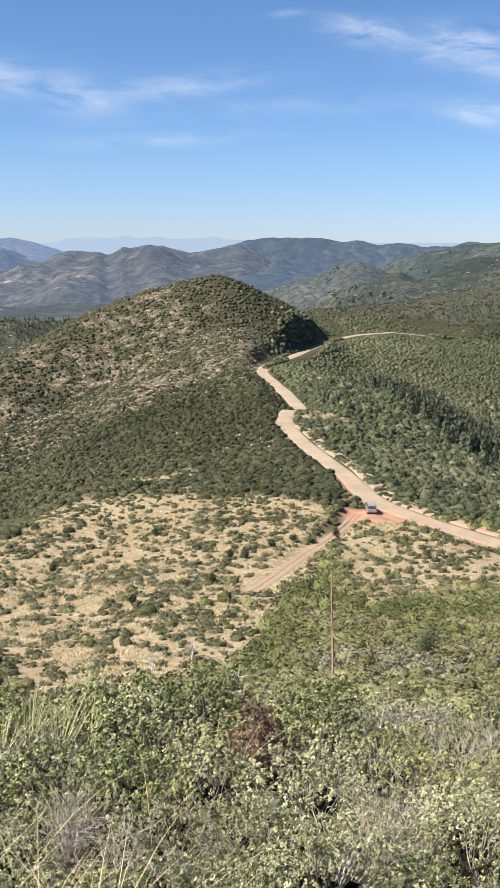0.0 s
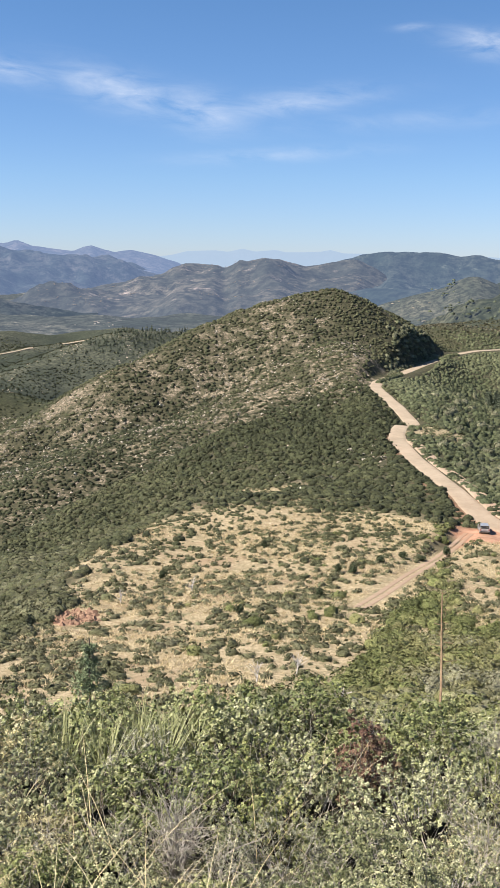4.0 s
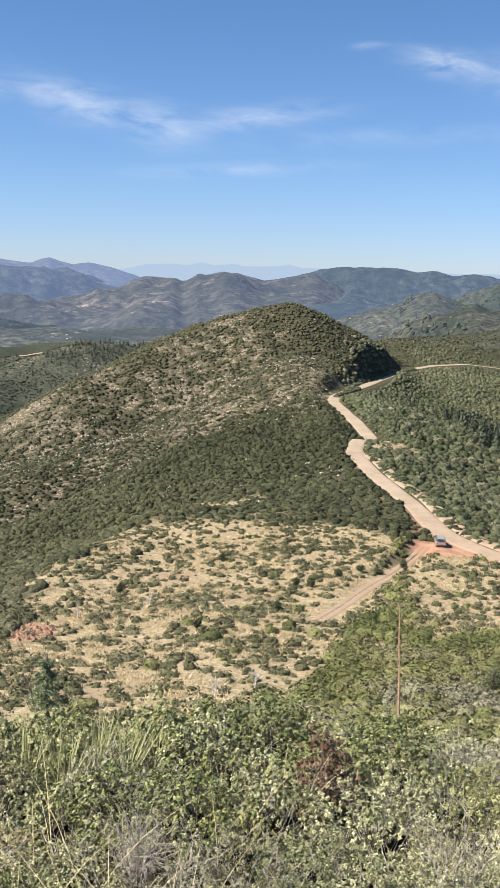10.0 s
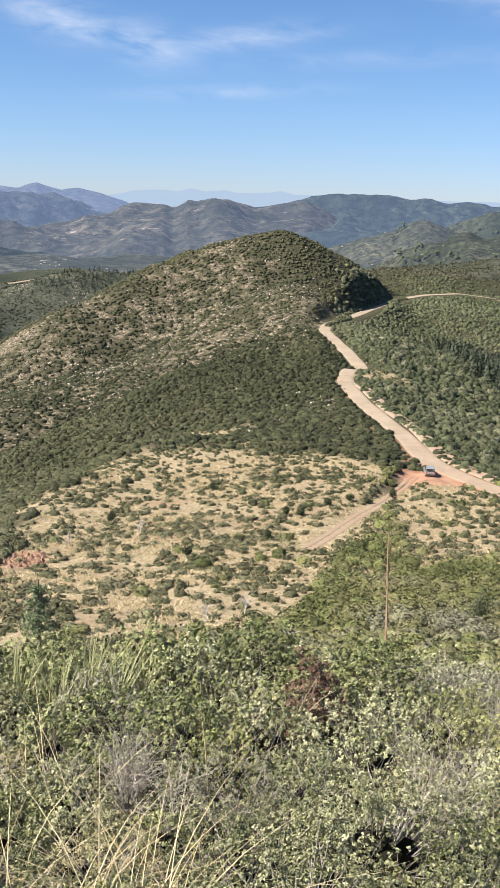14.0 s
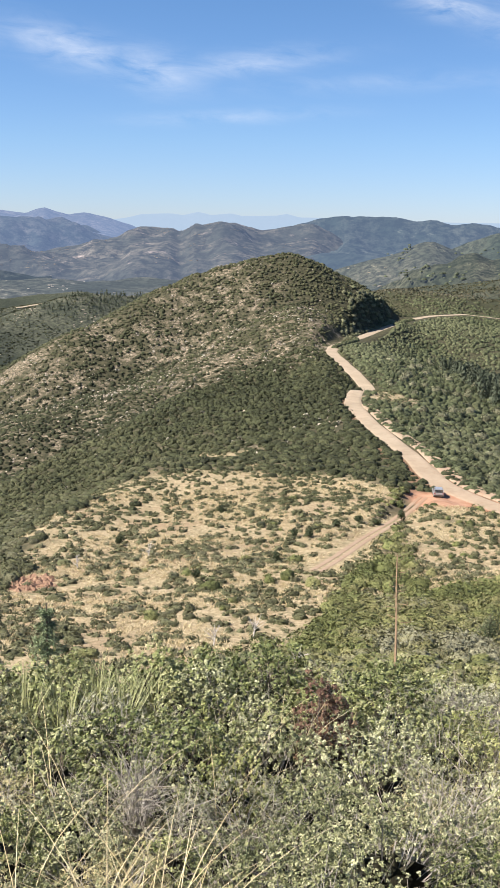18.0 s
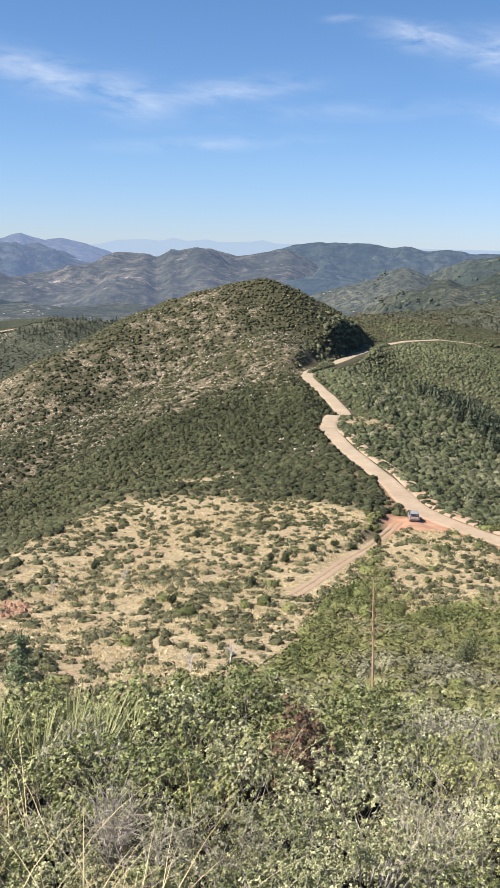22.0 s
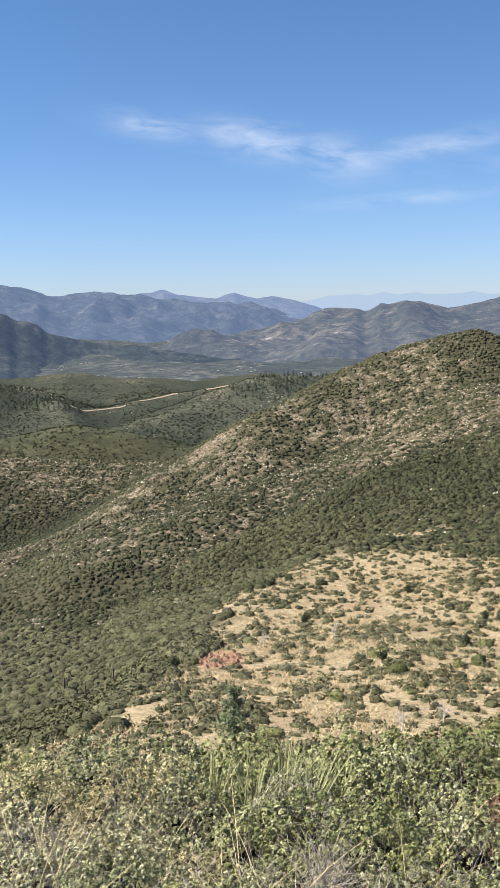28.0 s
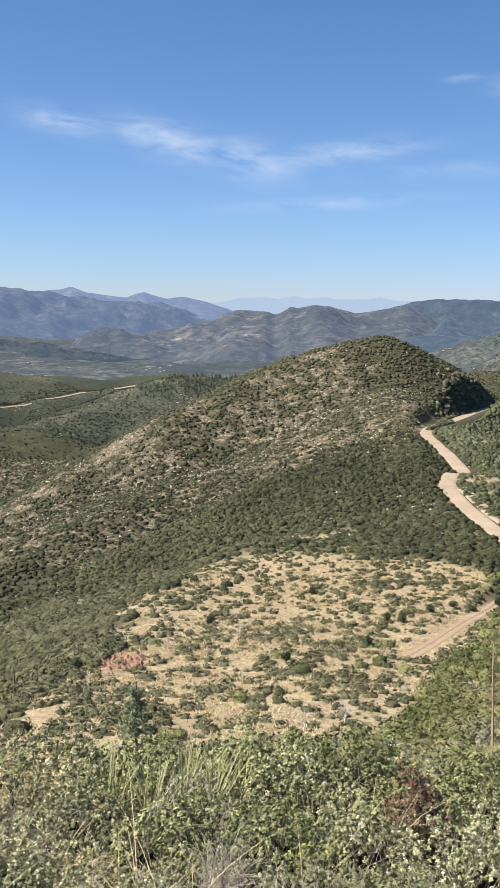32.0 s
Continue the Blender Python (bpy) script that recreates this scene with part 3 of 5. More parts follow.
def build_range(name, crest, slope, depth, mat, seed, rough, label, left=-42, right=30):
    xs = np.linspace(left, right, int((right - left) * 5.4))
    bear = np.degrees([math.atan2(p[0], p[1]) for p in crest])
    dist, high = [math.hypot(p[0], p[1]) for p in crest], [p[2] for p in crest]
    v = np.linspace(-0.1, 1, 46)
    vv, aa = np.meshgrid(v, xs, indexing="ij")
    d0, h0 = np.interp(aa, bear, dist), np.interp(aa, bear, high)
    r = d0 - vv * depth
    x, y = r * np.sin(np.radians(aa)), r * np.cos(np.radians(aa))
    down = np.abs(vv) ** 1.1 * depth * slope + 140 * np.clip((vv - 0.84) / 0.16, 0, 1)
    along = aa * 0.0175 * float(np.mean(dist))
    gullies = 0.8 * np.abs(fbm(along + 160 * fbm(x, y, 300, 3, seed + 9), r * 0.5, 210, 5, seed)) + 1.2 * np.abs(fbm(x, y, 330, 5, seed + 5)) + 1.5 * fbm(x, y, 480, 3, seed + 7)
    z = h0 - down - rough * gullies * np.minimum(1, np.abs(vv) * 6) * (1.15 - np.abs(vv)) + rough * 0.2 * fbm(x, y, 80, 5, seed + 3)
    me = mesh_from(name, np.stack([x, y, z], -1).reshape(-1, 3), grid_faces(*vv.shape))
    RANGE_POINTS[name] = np.stack([x, y, z], -1)[5:40].reshape(-1, 3)
    me.materials.append(mat)
    return tagged(new(name, me), label, "mountains", kind="structure")


# emission colour that paints the haze over the far ranges
HAZE_GLOW = (0.38, 0.55, 0.95)
build_range("backdrop_mesa", MESA, 0.16, 700, range_material("mesa_scrub", (0.0246, 0.0312, 0.0246), (0.0738, 0.0722, 0.0615), HAZE_GLOW, 0.054), 51, 45, "dark mesa with grey cliff bands in distant haze", -42, -15)
build_range("backdrop_brown_range", BROWN_RANGE, 0.11, 900, range_material("brown_range", (0.041, 0.0426, 0.0344), (0.107, 0.0943, 0.0738), HAZE_GLOW, 0.0792, rock=(0.27, 0.215, 0.185)), 61, 60, "brown scrub mountain range in distant haze", -26, 6)
build_range("backdrop_dark_range", DARK_RANGE, 0.13, 900, range_material("dark_range", (0.0197, 0.0271, 0.0205), (0.0492, 0.0541, 0.0426), HAZE_GLOW, 0.099), 71, 75, "dark green wooded range in distant haze", -4.2, 30)
build_range("backdrop_pale_peaks", PALE_PEAKS, 0.14, 900, range_material("pale_peaks", (0.0369, 0.0377, 0.0344), (0.082, 0.0697, 0.0615), HAZE_GLOW, 0.203), 85, 26, "pale hazy peaks behind a blue mountain range", -26, -7)
build_range("backdrop_blue_range", BLUE_RANGE, 0.14, 1200, range_material("blue_range", (0.0246, 0.0312, 0.0295), (0.0615, 0.0574, 0.0541), HAZE_GLOW, 0.135), 81, 95, "blue hazy mountain range with notched crest", -42, -8)
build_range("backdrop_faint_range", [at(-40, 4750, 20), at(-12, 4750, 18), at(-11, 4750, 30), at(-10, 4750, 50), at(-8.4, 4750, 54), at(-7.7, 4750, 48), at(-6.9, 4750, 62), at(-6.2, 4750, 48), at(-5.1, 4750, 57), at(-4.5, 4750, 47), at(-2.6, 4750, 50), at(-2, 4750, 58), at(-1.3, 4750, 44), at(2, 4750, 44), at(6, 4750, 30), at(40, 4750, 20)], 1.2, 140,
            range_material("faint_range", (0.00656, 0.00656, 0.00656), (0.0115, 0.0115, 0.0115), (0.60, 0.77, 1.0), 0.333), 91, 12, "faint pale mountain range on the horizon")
build_range("backdrop_middle_hill", MIDDLE_HILL, 0.15, 600, range_material("middle_hill", (0.0369, 0.0443, 0.0295), (0.0779, 0.0787, 0.0541), HAZE_GLOW, 0.045, 0.08), 101, 45, "smooth green hill in light haze", 2, 30)
build_range("backdrop_green_hill", GREEN_HILL, 0.19, 480, range_material("green_hill", (0.041, 0.0459, 0.0312), (0.0943, 0.0886, 0.0615), HAZE_GLOW, 0.0495, 0.12), 111, 26, "rounded green hill with rocky scrub", -6, 16)
build_range("backdrop_rocky_ridge", ROCKY_RIDGE, 0.21, 400, range_material("rocky_ridge", (0.0312, 0.0369, 0.0238), (0.102, 0.0968, 0.0656), HAZE_GLOW, 0.027, 0.12), 121, 55, "rocky green ridge with dark scrub and pale crags", 3, 30)


# ---- plants as stuff ----
rng = np.random.default_rng(7)


def foliage_material(name, colours, rough=0.75, spec=0.15, spread=0.35, through_light=0.0, mottle=0.0):
    """Leaves whose colour follows each plant's own tint, with small differences from leaf to leaf."""
    m, N, L, p = material(name, rough, spec)
    ramp = N("ShaderNodeValToRGB")
    ramp.color_ramp.interpolation = "LINEAR"
    els = ramp.color_ramp.elements
    while len(els) < len(colours):
        els.new(0.5)
    for k, c in enumerate(colours):
        els[k].position, els[k].color = k / (len(colours) - 1), (*c, 1)
    L(attribute(N, "tint"), ramp.inputs[0])
    geo, hue, rangemap = N("ShaderNodeNewGeometry"), N("ShaderNodeHueSaturation"), N("ShaderNodeMapRange")
    L(geo.outputs["Random Per Island"], rangemap.inputs[0])
    rangemap.inputs[3].default_value, rangemap.inputs[4].default_value = 1 - spread, 1 + spread
    L(rangemap.outputs[0], hue.inputs["Value"])
    L(ramp.outputs[0], hue.inputs["Color"])
    L(hue.outputs[0], p.inputs["Base Color"])
    if mottle:
        speck = noise_tex(N, L, mottle, 6, 0.75, 0.36, 0.64)
        scale, deep = N("ShaderNodeMapRange"), N("ShaderNodeMath")
        scale.inputs[3].default_value, scale.inputs[4].default_value = 0.5, 1.6
        L(speck, scale.inputs[0])
        deep.operation = "MULTIPLY"
        L(scale.outputs[0], deep.inputs[0])
        L(rangemap.outputs[0], deep.inputs[1])
        L(deep.outputs[0], hue.inputs["Value"])
        bump = N("ShaderNodeBump")
        bump.inputs["Strength"].default_value, bump.inputs["Distance"].default_value = 0.9, 0.5 / mottle
        L(speck, bump.inputs["Height"])
        L(bump.outputs[0], p.inputs["Normal"])
    thin, blend = N("ShaderNodeBsdfTranslucent"), N("ShaderNodeMixShader")
    L(hue.outputs[0], thin.inputs["Color"])
    blend.inputs[0].default_value = through_light
    L(p.outputs[0], blend.inputs[1])
    L(thin.outputs[0], blend.inputs[2])
    L(blend.outputs[0], m.node_tree.nodes["Material Output"].inputs["Surface"])
    return m


CHAPARRAL = foliage_material("chaparral_leaves", [(0.0309, 0.0346, 0.0169), (0.0493, 0.053, 0.0258), (0.0707, 0.0707, 0.0361), (0.0929, 0.0861, 0.0508), (0.121, 0.105, 0.0707)], mottle=3.5)
CREST_GREEN = foliage_material("crest_leaves", [(0.0385, 0.042, 0.02), (0.0592, 0.0626, 0.0303), (0.0826, 0.0826, 0.042), (0.107, 0.101, 0.0599)], mottle=4)
SLOPE_GREEN = foliage_material("slope_leaves", [(0.074, 0.082, 0.0305), (0.14, 0.15, 0.0554), (0.186, 0.174, 0.0774), (0.217, 0.205, 0.135)], mottle=7)
# lusher green, with extra lightness painted in for slopes the sun only grazes
LUSH_LIFTED = foliage_material("lush_lifted_leaves", [(0.0544, 0.0631, 0.0311), (0.0829, 0.0899, 0.0458), (0.114, 0.117, 0.0639), (0.151, 0.145, 0.0907)], mottle=4)
CONIFER = foliage_material("conifer_needles", [(0.0496, 0.0592, 0.0376), (0.076, 0.0864, 0.056)])
BENCH = foliage_material("bench_leaves", [(0.064, 0.068, 0.033), (0.099, 0.099, 0.05), (0.137, 0.13, 0.0739), (0.19, 0.165, 0.109)], mottle=7)
DEAD_BRUSH = foliage_material("bleached_brush", [(0.2, 0.17, 0.13), (0.31, 0.27, 0.215), (0.43, 0.385, 0.315)])
STRAW = foliage_material("straw_blades", [(0.342, 0.27, 0.149), (0.423, 0.342, 0.203), (0.504, 0.427, 0.279)])
STONE = plain("tan_stone", (0.25, 0.2, 0.155), (0.4, 0.33, 0.27), 1.5)


def scatter(count, near, far, left, right, density):
    """Places spread evenly over a sector, kept with the probability that density gives."""
    r = np.sqrt(rng.uniform(near * near, far * far, count))
    a = np.radians(rng.uniform(left, right, count))
    x, y = r * np.sin(a), r * np.cos(a)
    keep = rng.random(count) < density(x, y)
    return x[keep], y[keep]


def off_road(x, y, clear=1.0):
    a, b_ = line_distance(x, y, ROAD)[0], line_distance(x, y, TRACK)[0]
    lot = np.hypot((x - 21.8) / 7.0, (y - 163) / 8.4)
    return (a > (2.9 + 4.6 * smooth(385, 410, np.hypot(x, y))) * clear) & (b_ > 1.8 * clear) & (lot > 1.0)


def clumps(name, x, y, size, leaves, leaf, mat, label, category, tall=0.75, tint=None, pointed=False, sides=0, rings=2, z=None, core=0.9):
    """Many bushes as one mesh: each a lumpy dome (or only a cone) with leaf sprays that stand out from it."""
    n, k = len(x), leaves
    z = land(x, y) if z is None else z
    s = size[:, None]
    if pointed:
        h = rng.random((n, k)) ** 1.3
        ang = rng.uniform(0, 2 * np.pi, (n, k))
        rad = (1 - h) * s * rng.uniform(0.6, 1.05, (n, k)) + 0.04 * s
        centre = np.stack([rad * np.cos(ang), rad * np.sin(ang), h * s * tall * 2 + 0.1 * s], -1)
        d = np.stack([np.cos(ang), np.sin(ang), np.full((n, k), 0.45)], -1)
    else:
        d = rng.normal(size=(n, k, 3))
        d[..., 2] = np.abs(d[..., 2]) * 1.05 - 0.12
        d /= np.linalg.norm(d, axis=2, keepdims=True)
        reach = s * rng.uniform(0.62, 1.0, (n, k)) if not sides else s * rng.uniform(0.78, 1.02, (n, k))
        centre = d * reach[..., None]
        centre[..., 2] = centre[..., 2] * tall + 0.22 * s * tall
    normal = d + 0.26 * rng.normal(size=(n, k, 3))
    normal /= np.linalg.norm(normal, axis=2, keepdims=True)
    t1 = np.cross(normal, rng.normal(size=(n, k, 3)))
    t1 /= np.linalg.norm(t1, axis=2, keepdims=True)
    t2 = np.cross(normal, t1)
    half = s * leaf * rng.uniform(0.7, 1.35, (n, k))
    corners = []
    for ang in (0.0, 2.1, 4.2):
        corners.append(centre + half[..., None] * (math.cos(ang) * t1 + math.sin(ang) * t2) * (1.25 if ang == 0 else 0.9))
    foot = np.stack([x, y, z], -1)
    v = (np.stack(corners, 2) + foot[:, None, None, :]).reshape(-1, 3)
    f = np.arange(n * k * 3).reshape(-1, 3)
    own = rng.random(n) if tint is None else tint
    tints = np.repeat(own, k * 3)
    smooth_from = len(f)
    if sides:
        up = np.linspace(-0.12, 1.25, rings + 1)[:-1]
        ring = np.arange(sides) * 2 * np.pi / sides
        dome = [np.stack([np.cos(u) * np.cos(ring + 0.5 * q), np.cos(u) * np.sin(ring + 0.5 * q), np.full(sides, np.sin(u))], -1) for q, u in enumerate(up)]
        dome = np.concatenate(dome + [np.array([[0, 0, 1.0]])])
        m = len(dome)
        turn = rng.uniform(0, 6.28, (n, 1))
        bump = rng.uniform(0.72, 1.12, (n, m)) * s * core
        c, e_ = np.cos(turn), np.sin(turn)
        wide = rng.uniform(0.75, 1.3, (n, 1))
        px, py = dome[None, :, 0] * bump * wide, dome[None, :, 1] * bump / wide
        body = np.stack([px * c - py * e_, px * e_ + py * c, dome[None, :, 2] * bump * tall + 0.12 * s * tall], -1) + foot[:, None, :]
        faces = []
        for q in range(rings - 1):
            for j in range(sides):
                j2 = (j + 1) % sides
                faces += [[q * sides + j, q * sides + j2, (q + 1) * sides + j], [q * sides + j2, (q + 1) * sides + j2, (q + 1) * sides + j]]
        faces += [[(rings - 1) * sides + j, (rings - 1) * sides + (j + 1) % sides, m - 1] for j in range(sides)]
        f = np.concatenate([f, (np.array(faces)[None] + len(v) + m * np.arange(n)[:, None, None]).reshape(-1, 3)])
        v, tints = np.concatenate([v, body.reshape(-1, 3)]), np.concatenate([tints, np.repeat(own, m)])
    me = mesh_from(name, v, f, False)
    flags = np.zeros(len(f), bool)
    flags[smooth_from:] = True
    me.polygons.foreach_set("use_smooth", flags)
    add_values(me, "tint", tints)
    me.materials.append(mat)
    return tagged(new(name, me), label, category, kind="stuff")


def in_view(x, y, spare=0.06):
    """True where a place can be seen from the hilltop; of the hidden places a share stays planted."""
    r = np.hypot(x, y)
    own = (land(x, y) + 2.5) / r
    hidden = np.zeros(len(x), bool)
    for f in np.linspace(0.25, 0.96, 26):
        hidden |= land(x * f, y * f) / (r * f) > own
    return ~hidden | (rng.random(len(x)) < spare)


def thick(x, y):
    """How densely scrub grows, 0 to 1."""
    r, bearing = np.hypot(x, y), np.degrees(np.arctan2(x, y))
    straw = straw_zone(x, y)
    d = np.where(straw > 0.3, 0.01 + 0.6 * smooth(0.98, 0.35, straw), 1.0)
    brink = np.maximum(smooth(14, 4, line_distance(x, y, SPUR[1:])[0]), smooth(16, 5, line_distance(x, y, ACROSS)[0]))
    d = d * (1 - 0.88 * chips(x, y)) * (1 - 0.3 * brink)
    return d * off_road(x, y) * (1 - 0.85 * bald_zone(x, y))


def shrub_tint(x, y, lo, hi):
    """Paler along the spur's crest, darker in the ravine, the gully and the hollows."""
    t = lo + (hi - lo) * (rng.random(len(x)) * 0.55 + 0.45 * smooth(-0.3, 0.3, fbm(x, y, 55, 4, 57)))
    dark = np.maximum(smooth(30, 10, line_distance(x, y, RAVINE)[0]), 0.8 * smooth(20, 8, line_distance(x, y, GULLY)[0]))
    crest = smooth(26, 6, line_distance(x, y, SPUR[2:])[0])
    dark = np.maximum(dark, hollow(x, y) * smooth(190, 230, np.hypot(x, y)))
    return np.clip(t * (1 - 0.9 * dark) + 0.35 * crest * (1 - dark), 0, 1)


def east_of_road(x, y):
    r = np.hypot(x, y)
    return np.degrees(np.arctan2(x, y)) > np.interp(r, [150, 165, 200, 260, 300, 380, 430, 506, 540, 640], [15, 10.5, 5.5, 2.4, 2.8, 1.2, 2.6, 4.9, 7.5, 3])


def plant_hills():
    x, y = scatter(760, 18.5, 40, -36, 23, lambda x, y: thick(x, y))
    clumps("hilltop_scrub", x, y, rng.uniform(0.5, 1.0, len(x)), 30, 0.12, SLOPE_GREEN, "dense bright olive scrub just below the hilltop", "scrub", 0.8, shrub_tint(x, y, 0.0, 1.0), sides=8, rings=3)
    x, y = scatter(1700, 40, 66, -36, 23, lambda x, y: thick(x, y) * 0.9)
    clumps("slope_scrub", x, y, rng.uniform(0.5, 1.15, len(x)), 30, 0.13, SLOPE_GREEN, "olive scrub on the slope below the hilltop", "scrub", 0.8, shrub_tint(x, y, 0.0, 1.0), sides=8, rings=3)
    x, y = scatter(9500, 66, 118, -32, 21, lambda x, y: thick(x, y) * 0.8)
    bearing = np.degrees(np.arctan2(x, y))
    grey = 0.5 * fbm(x, y, 6, 3, 66) + 0.5 * smooth(92, 76, np.hypot(x, y) + 12 * fbm(x, y, 9, 2, 68)) * smooth(1, 5, bearing) * smooth(-0.3, 0.2, fbm(x, y, 8, 2, 67))
    tint, size, west = np.clip(shrub_tint(x, y, -0.1, 0.7) + grey, 0, 1), 0.4 + 1.1 * rng.random(len(x)) ** 1.5, bearing < -12
    clumps("olive_scrub", x[~west], y[~west], size[~west], 52, 0.1, SLOPE_GREEN, "olive green scrub on the lower slope", "scrub", 0.9, tint[~west], sides=7, rings=2, core=0.74)
    clumps("dark_scrub", x[west], y[west], size[west], 30, 0.13, BENCH, "grey-green scrub falling away beside the dry grass bench", "scrub", 0.8, tint[west] * 0.8, sides=7, rings=2, core=0.8)
    x, y = scatter(20000, 118, 235, -36, 22, lambda x, y: thick(x, y) * 0.8)
    x, y = (v[keep] for keep in [in_view(x, y)] for v in (x, y))
    east = east_of_road(x, y)
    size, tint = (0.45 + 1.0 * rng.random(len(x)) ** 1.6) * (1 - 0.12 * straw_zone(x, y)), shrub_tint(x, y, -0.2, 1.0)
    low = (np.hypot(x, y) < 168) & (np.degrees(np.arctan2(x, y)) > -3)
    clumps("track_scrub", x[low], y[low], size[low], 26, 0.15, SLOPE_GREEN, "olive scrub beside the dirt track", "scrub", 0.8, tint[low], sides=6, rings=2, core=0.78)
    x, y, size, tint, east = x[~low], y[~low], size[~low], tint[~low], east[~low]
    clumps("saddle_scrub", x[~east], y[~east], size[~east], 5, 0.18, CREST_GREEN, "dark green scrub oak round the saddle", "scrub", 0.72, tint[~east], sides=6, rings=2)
    clumps("lush_saddle_scrub", x[east], y[east], size[east], 7, 0.18, LUSH_LIFTED, "lush green scrub oak below the dirt road", "scrub", 0.8, tint[east], sides=6, rings=2)
    x, y = scatter(150000, 235, 690, -35, 21, lambda x, y: thick(x, y) * smooth(690, 620, np.hypot(x, y) + 50) * (0.66 + 0.22 * (x < 8) + 0.3 * smooth(36, 16, line_distance(x, y, RAVINE)[0]) + 0.35 * smooth(-0.2, 0.2, fbm(x, y, 40, 3, 61))))
    x, y = (v[keep] for keep in [in_view(x, y)] for v in (x, y))
    east = east_of_road(x, y)
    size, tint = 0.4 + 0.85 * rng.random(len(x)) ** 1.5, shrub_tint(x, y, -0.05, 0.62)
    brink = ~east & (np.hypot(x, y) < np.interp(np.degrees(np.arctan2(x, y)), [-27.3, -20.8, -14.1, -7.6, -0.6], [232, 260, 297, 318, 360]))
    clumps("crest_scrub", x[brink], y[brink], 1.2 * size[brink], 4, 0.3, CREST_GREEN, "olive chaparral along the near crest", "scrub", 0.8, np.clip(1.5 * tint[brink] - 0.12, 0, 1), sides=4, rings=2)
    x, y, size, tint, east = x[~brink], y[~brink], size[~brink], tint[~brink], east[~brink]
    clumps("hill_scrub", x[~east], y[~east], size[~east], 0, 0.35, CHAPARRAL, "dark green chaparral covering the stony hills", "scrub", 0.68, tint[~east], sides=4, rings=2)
    clumps("lush_hill_scrub", x[east], y[east], size[east] * 1.15, 0, 0.35, LUSH_LIFTED, "lush green chaparral on the slope below the road", "scrub", 0.8, tint[east], sides=4, rings=2)
    x, y = scatter(60000, 610, 1120, -35, 20, lambda x, y: 0.25 + 0.75 * smooth(-0.1, 0.25, fbm(x, y, 60, 3, 59)))
    x, y = (v[keep] for keep in [in_view(x, y, 0.2)] for v in (x, y))
    clumps("distant_scrub", x, y, rng.uniform(0.5, 1.25, len(x)), 5, 0.6, CHAPARRAL, "green chaparral on distant folds of the hills", "scrub", 0.6, np.clip(shrub_tint(x, y, 0.0, 0.6) + 0.45 * smooth(0, 3, np.degrees(np.arctan2(x, y))), 0, 1))

    for name, crest_trees, low, high in (("backdrop_green_hill", 1700, 1.4, 3.2), ("backdrop_rocky_ridge", 2400, 1.3, 3.4), ("backdrop_middle_hill", 900, 2.0, 4.0)):
        spots = RANGE_POINTS[name]
        where = fbm(spots[:, 0], spots[:, 1], 120, 3, 83) + 0.5 * fbm(spots[:, 0], spots[:, 1], 40, 2, 84)
        spots = spots[where > 0.08]
        spots = spots[rng.integers(0, len(spots), crest_trees)] + rng.normal(0, 7, (crest_trees, 3)) * np.array([1, 1, 0])
        clumps("ridge_scrub", spots[:, 0], spots[:, 1], rng.uniform(low, high, crest_trees), 3, 0.3, CONIFER, "dark scrub and trees dotted over a distant hill", "scrub", 0.75, rng.random(crest_trees), sides=5, rings=2, z=spots[:, 2] - 1.5)

    def bench(x, y):
        tufts = smooth(0.0, 0.25, fbm(x, 0.35 * y, 3.5, 2, 51) + 0.3 * fbm(x, y, 24, 2, 53))
        return (straw_zone(x, y) > 0.5) * off_road(x, y) * (0.24 + 0.42 * tufts) * (red_zone(x, y) < 0.4)
    x, y = scatter(52000, 42, 290, -35, 17, bench)
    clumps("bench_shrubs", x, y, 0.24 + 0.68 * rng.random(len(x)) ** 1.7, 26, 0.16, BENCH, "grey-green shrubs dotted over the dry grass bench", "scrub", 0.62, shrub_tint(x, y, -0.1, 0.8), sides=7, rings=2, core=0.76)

    def drainage(x, y):
        d = line_distance(x, y, [at(6.6, 400, 0), at(9, 375, 0), at(11.5, 315, 0), at(14.5, 275, 0), at(20, 240, 0)])[0]
        return smooth(13, 3, d) * smooth(-0.1, 0.25, fbm(x, y, 14, 2, 65))
    x, y = scatter(9000, 230, 420, 5, 21, drainage)
    clumps("gully_trees", x, y, rng.uniform(1.3, 2.2, len(x)), 80, 0.22, CONIFER, "dark conifers standing along the gully", "trees", 1.5, pointed=True)

    def lone_oaks(x, y):
        return off_road(x, y, 1.6) * (0.3 + 0.7 * smooth(-0.05, 0.2, fbm(x, y, 22, 2, 69))) * (1 - straw_zone(x, y))
    x, y = scatter(900, 185, 430, 4, 21, lone_oaks)
    x, y = (v[keep] for keep in [east_of_road(x, y)] for v in (x, y))
    clumps("slope_oaks", x, y, rng.uniform(0.9, 2.0, len(x)), 46, 0.17, LUSH_LIFTED, "grey-green and dark oaks standing out of the chaparral below the road", "trees", 1.05, rng.choice([0.0, 0.1, 0.9, 1.0], len(x)), sides=8, rings=3, core=0.8)

    def knob_woods(x, y):
        d = line_distance(x, y, [at(-10, 855, 0), at(-12.5, 835, 0), at(-13.8, 822, 0)])[0]
        e_ = line_distance(x, y, [at(-36, 940, 0), at(-28, 950, 0), at(-25.6, 930, 0)])[0]
        g_ = line_distance(x, y, [at(11.0, 735, 0), at(13, 725, 0), at(20, 700, 0)])[0]
        return np.maximum(np.maximum(smooth(38, 14, d), 0.7 * smooth(40, 14, e_)), 0.35 * smooth(60, 20, g_))
    x, y = scatter(16000, 690, 1000, -34, 20, lambda x, y: 0.75 * knob_woods(x, y))
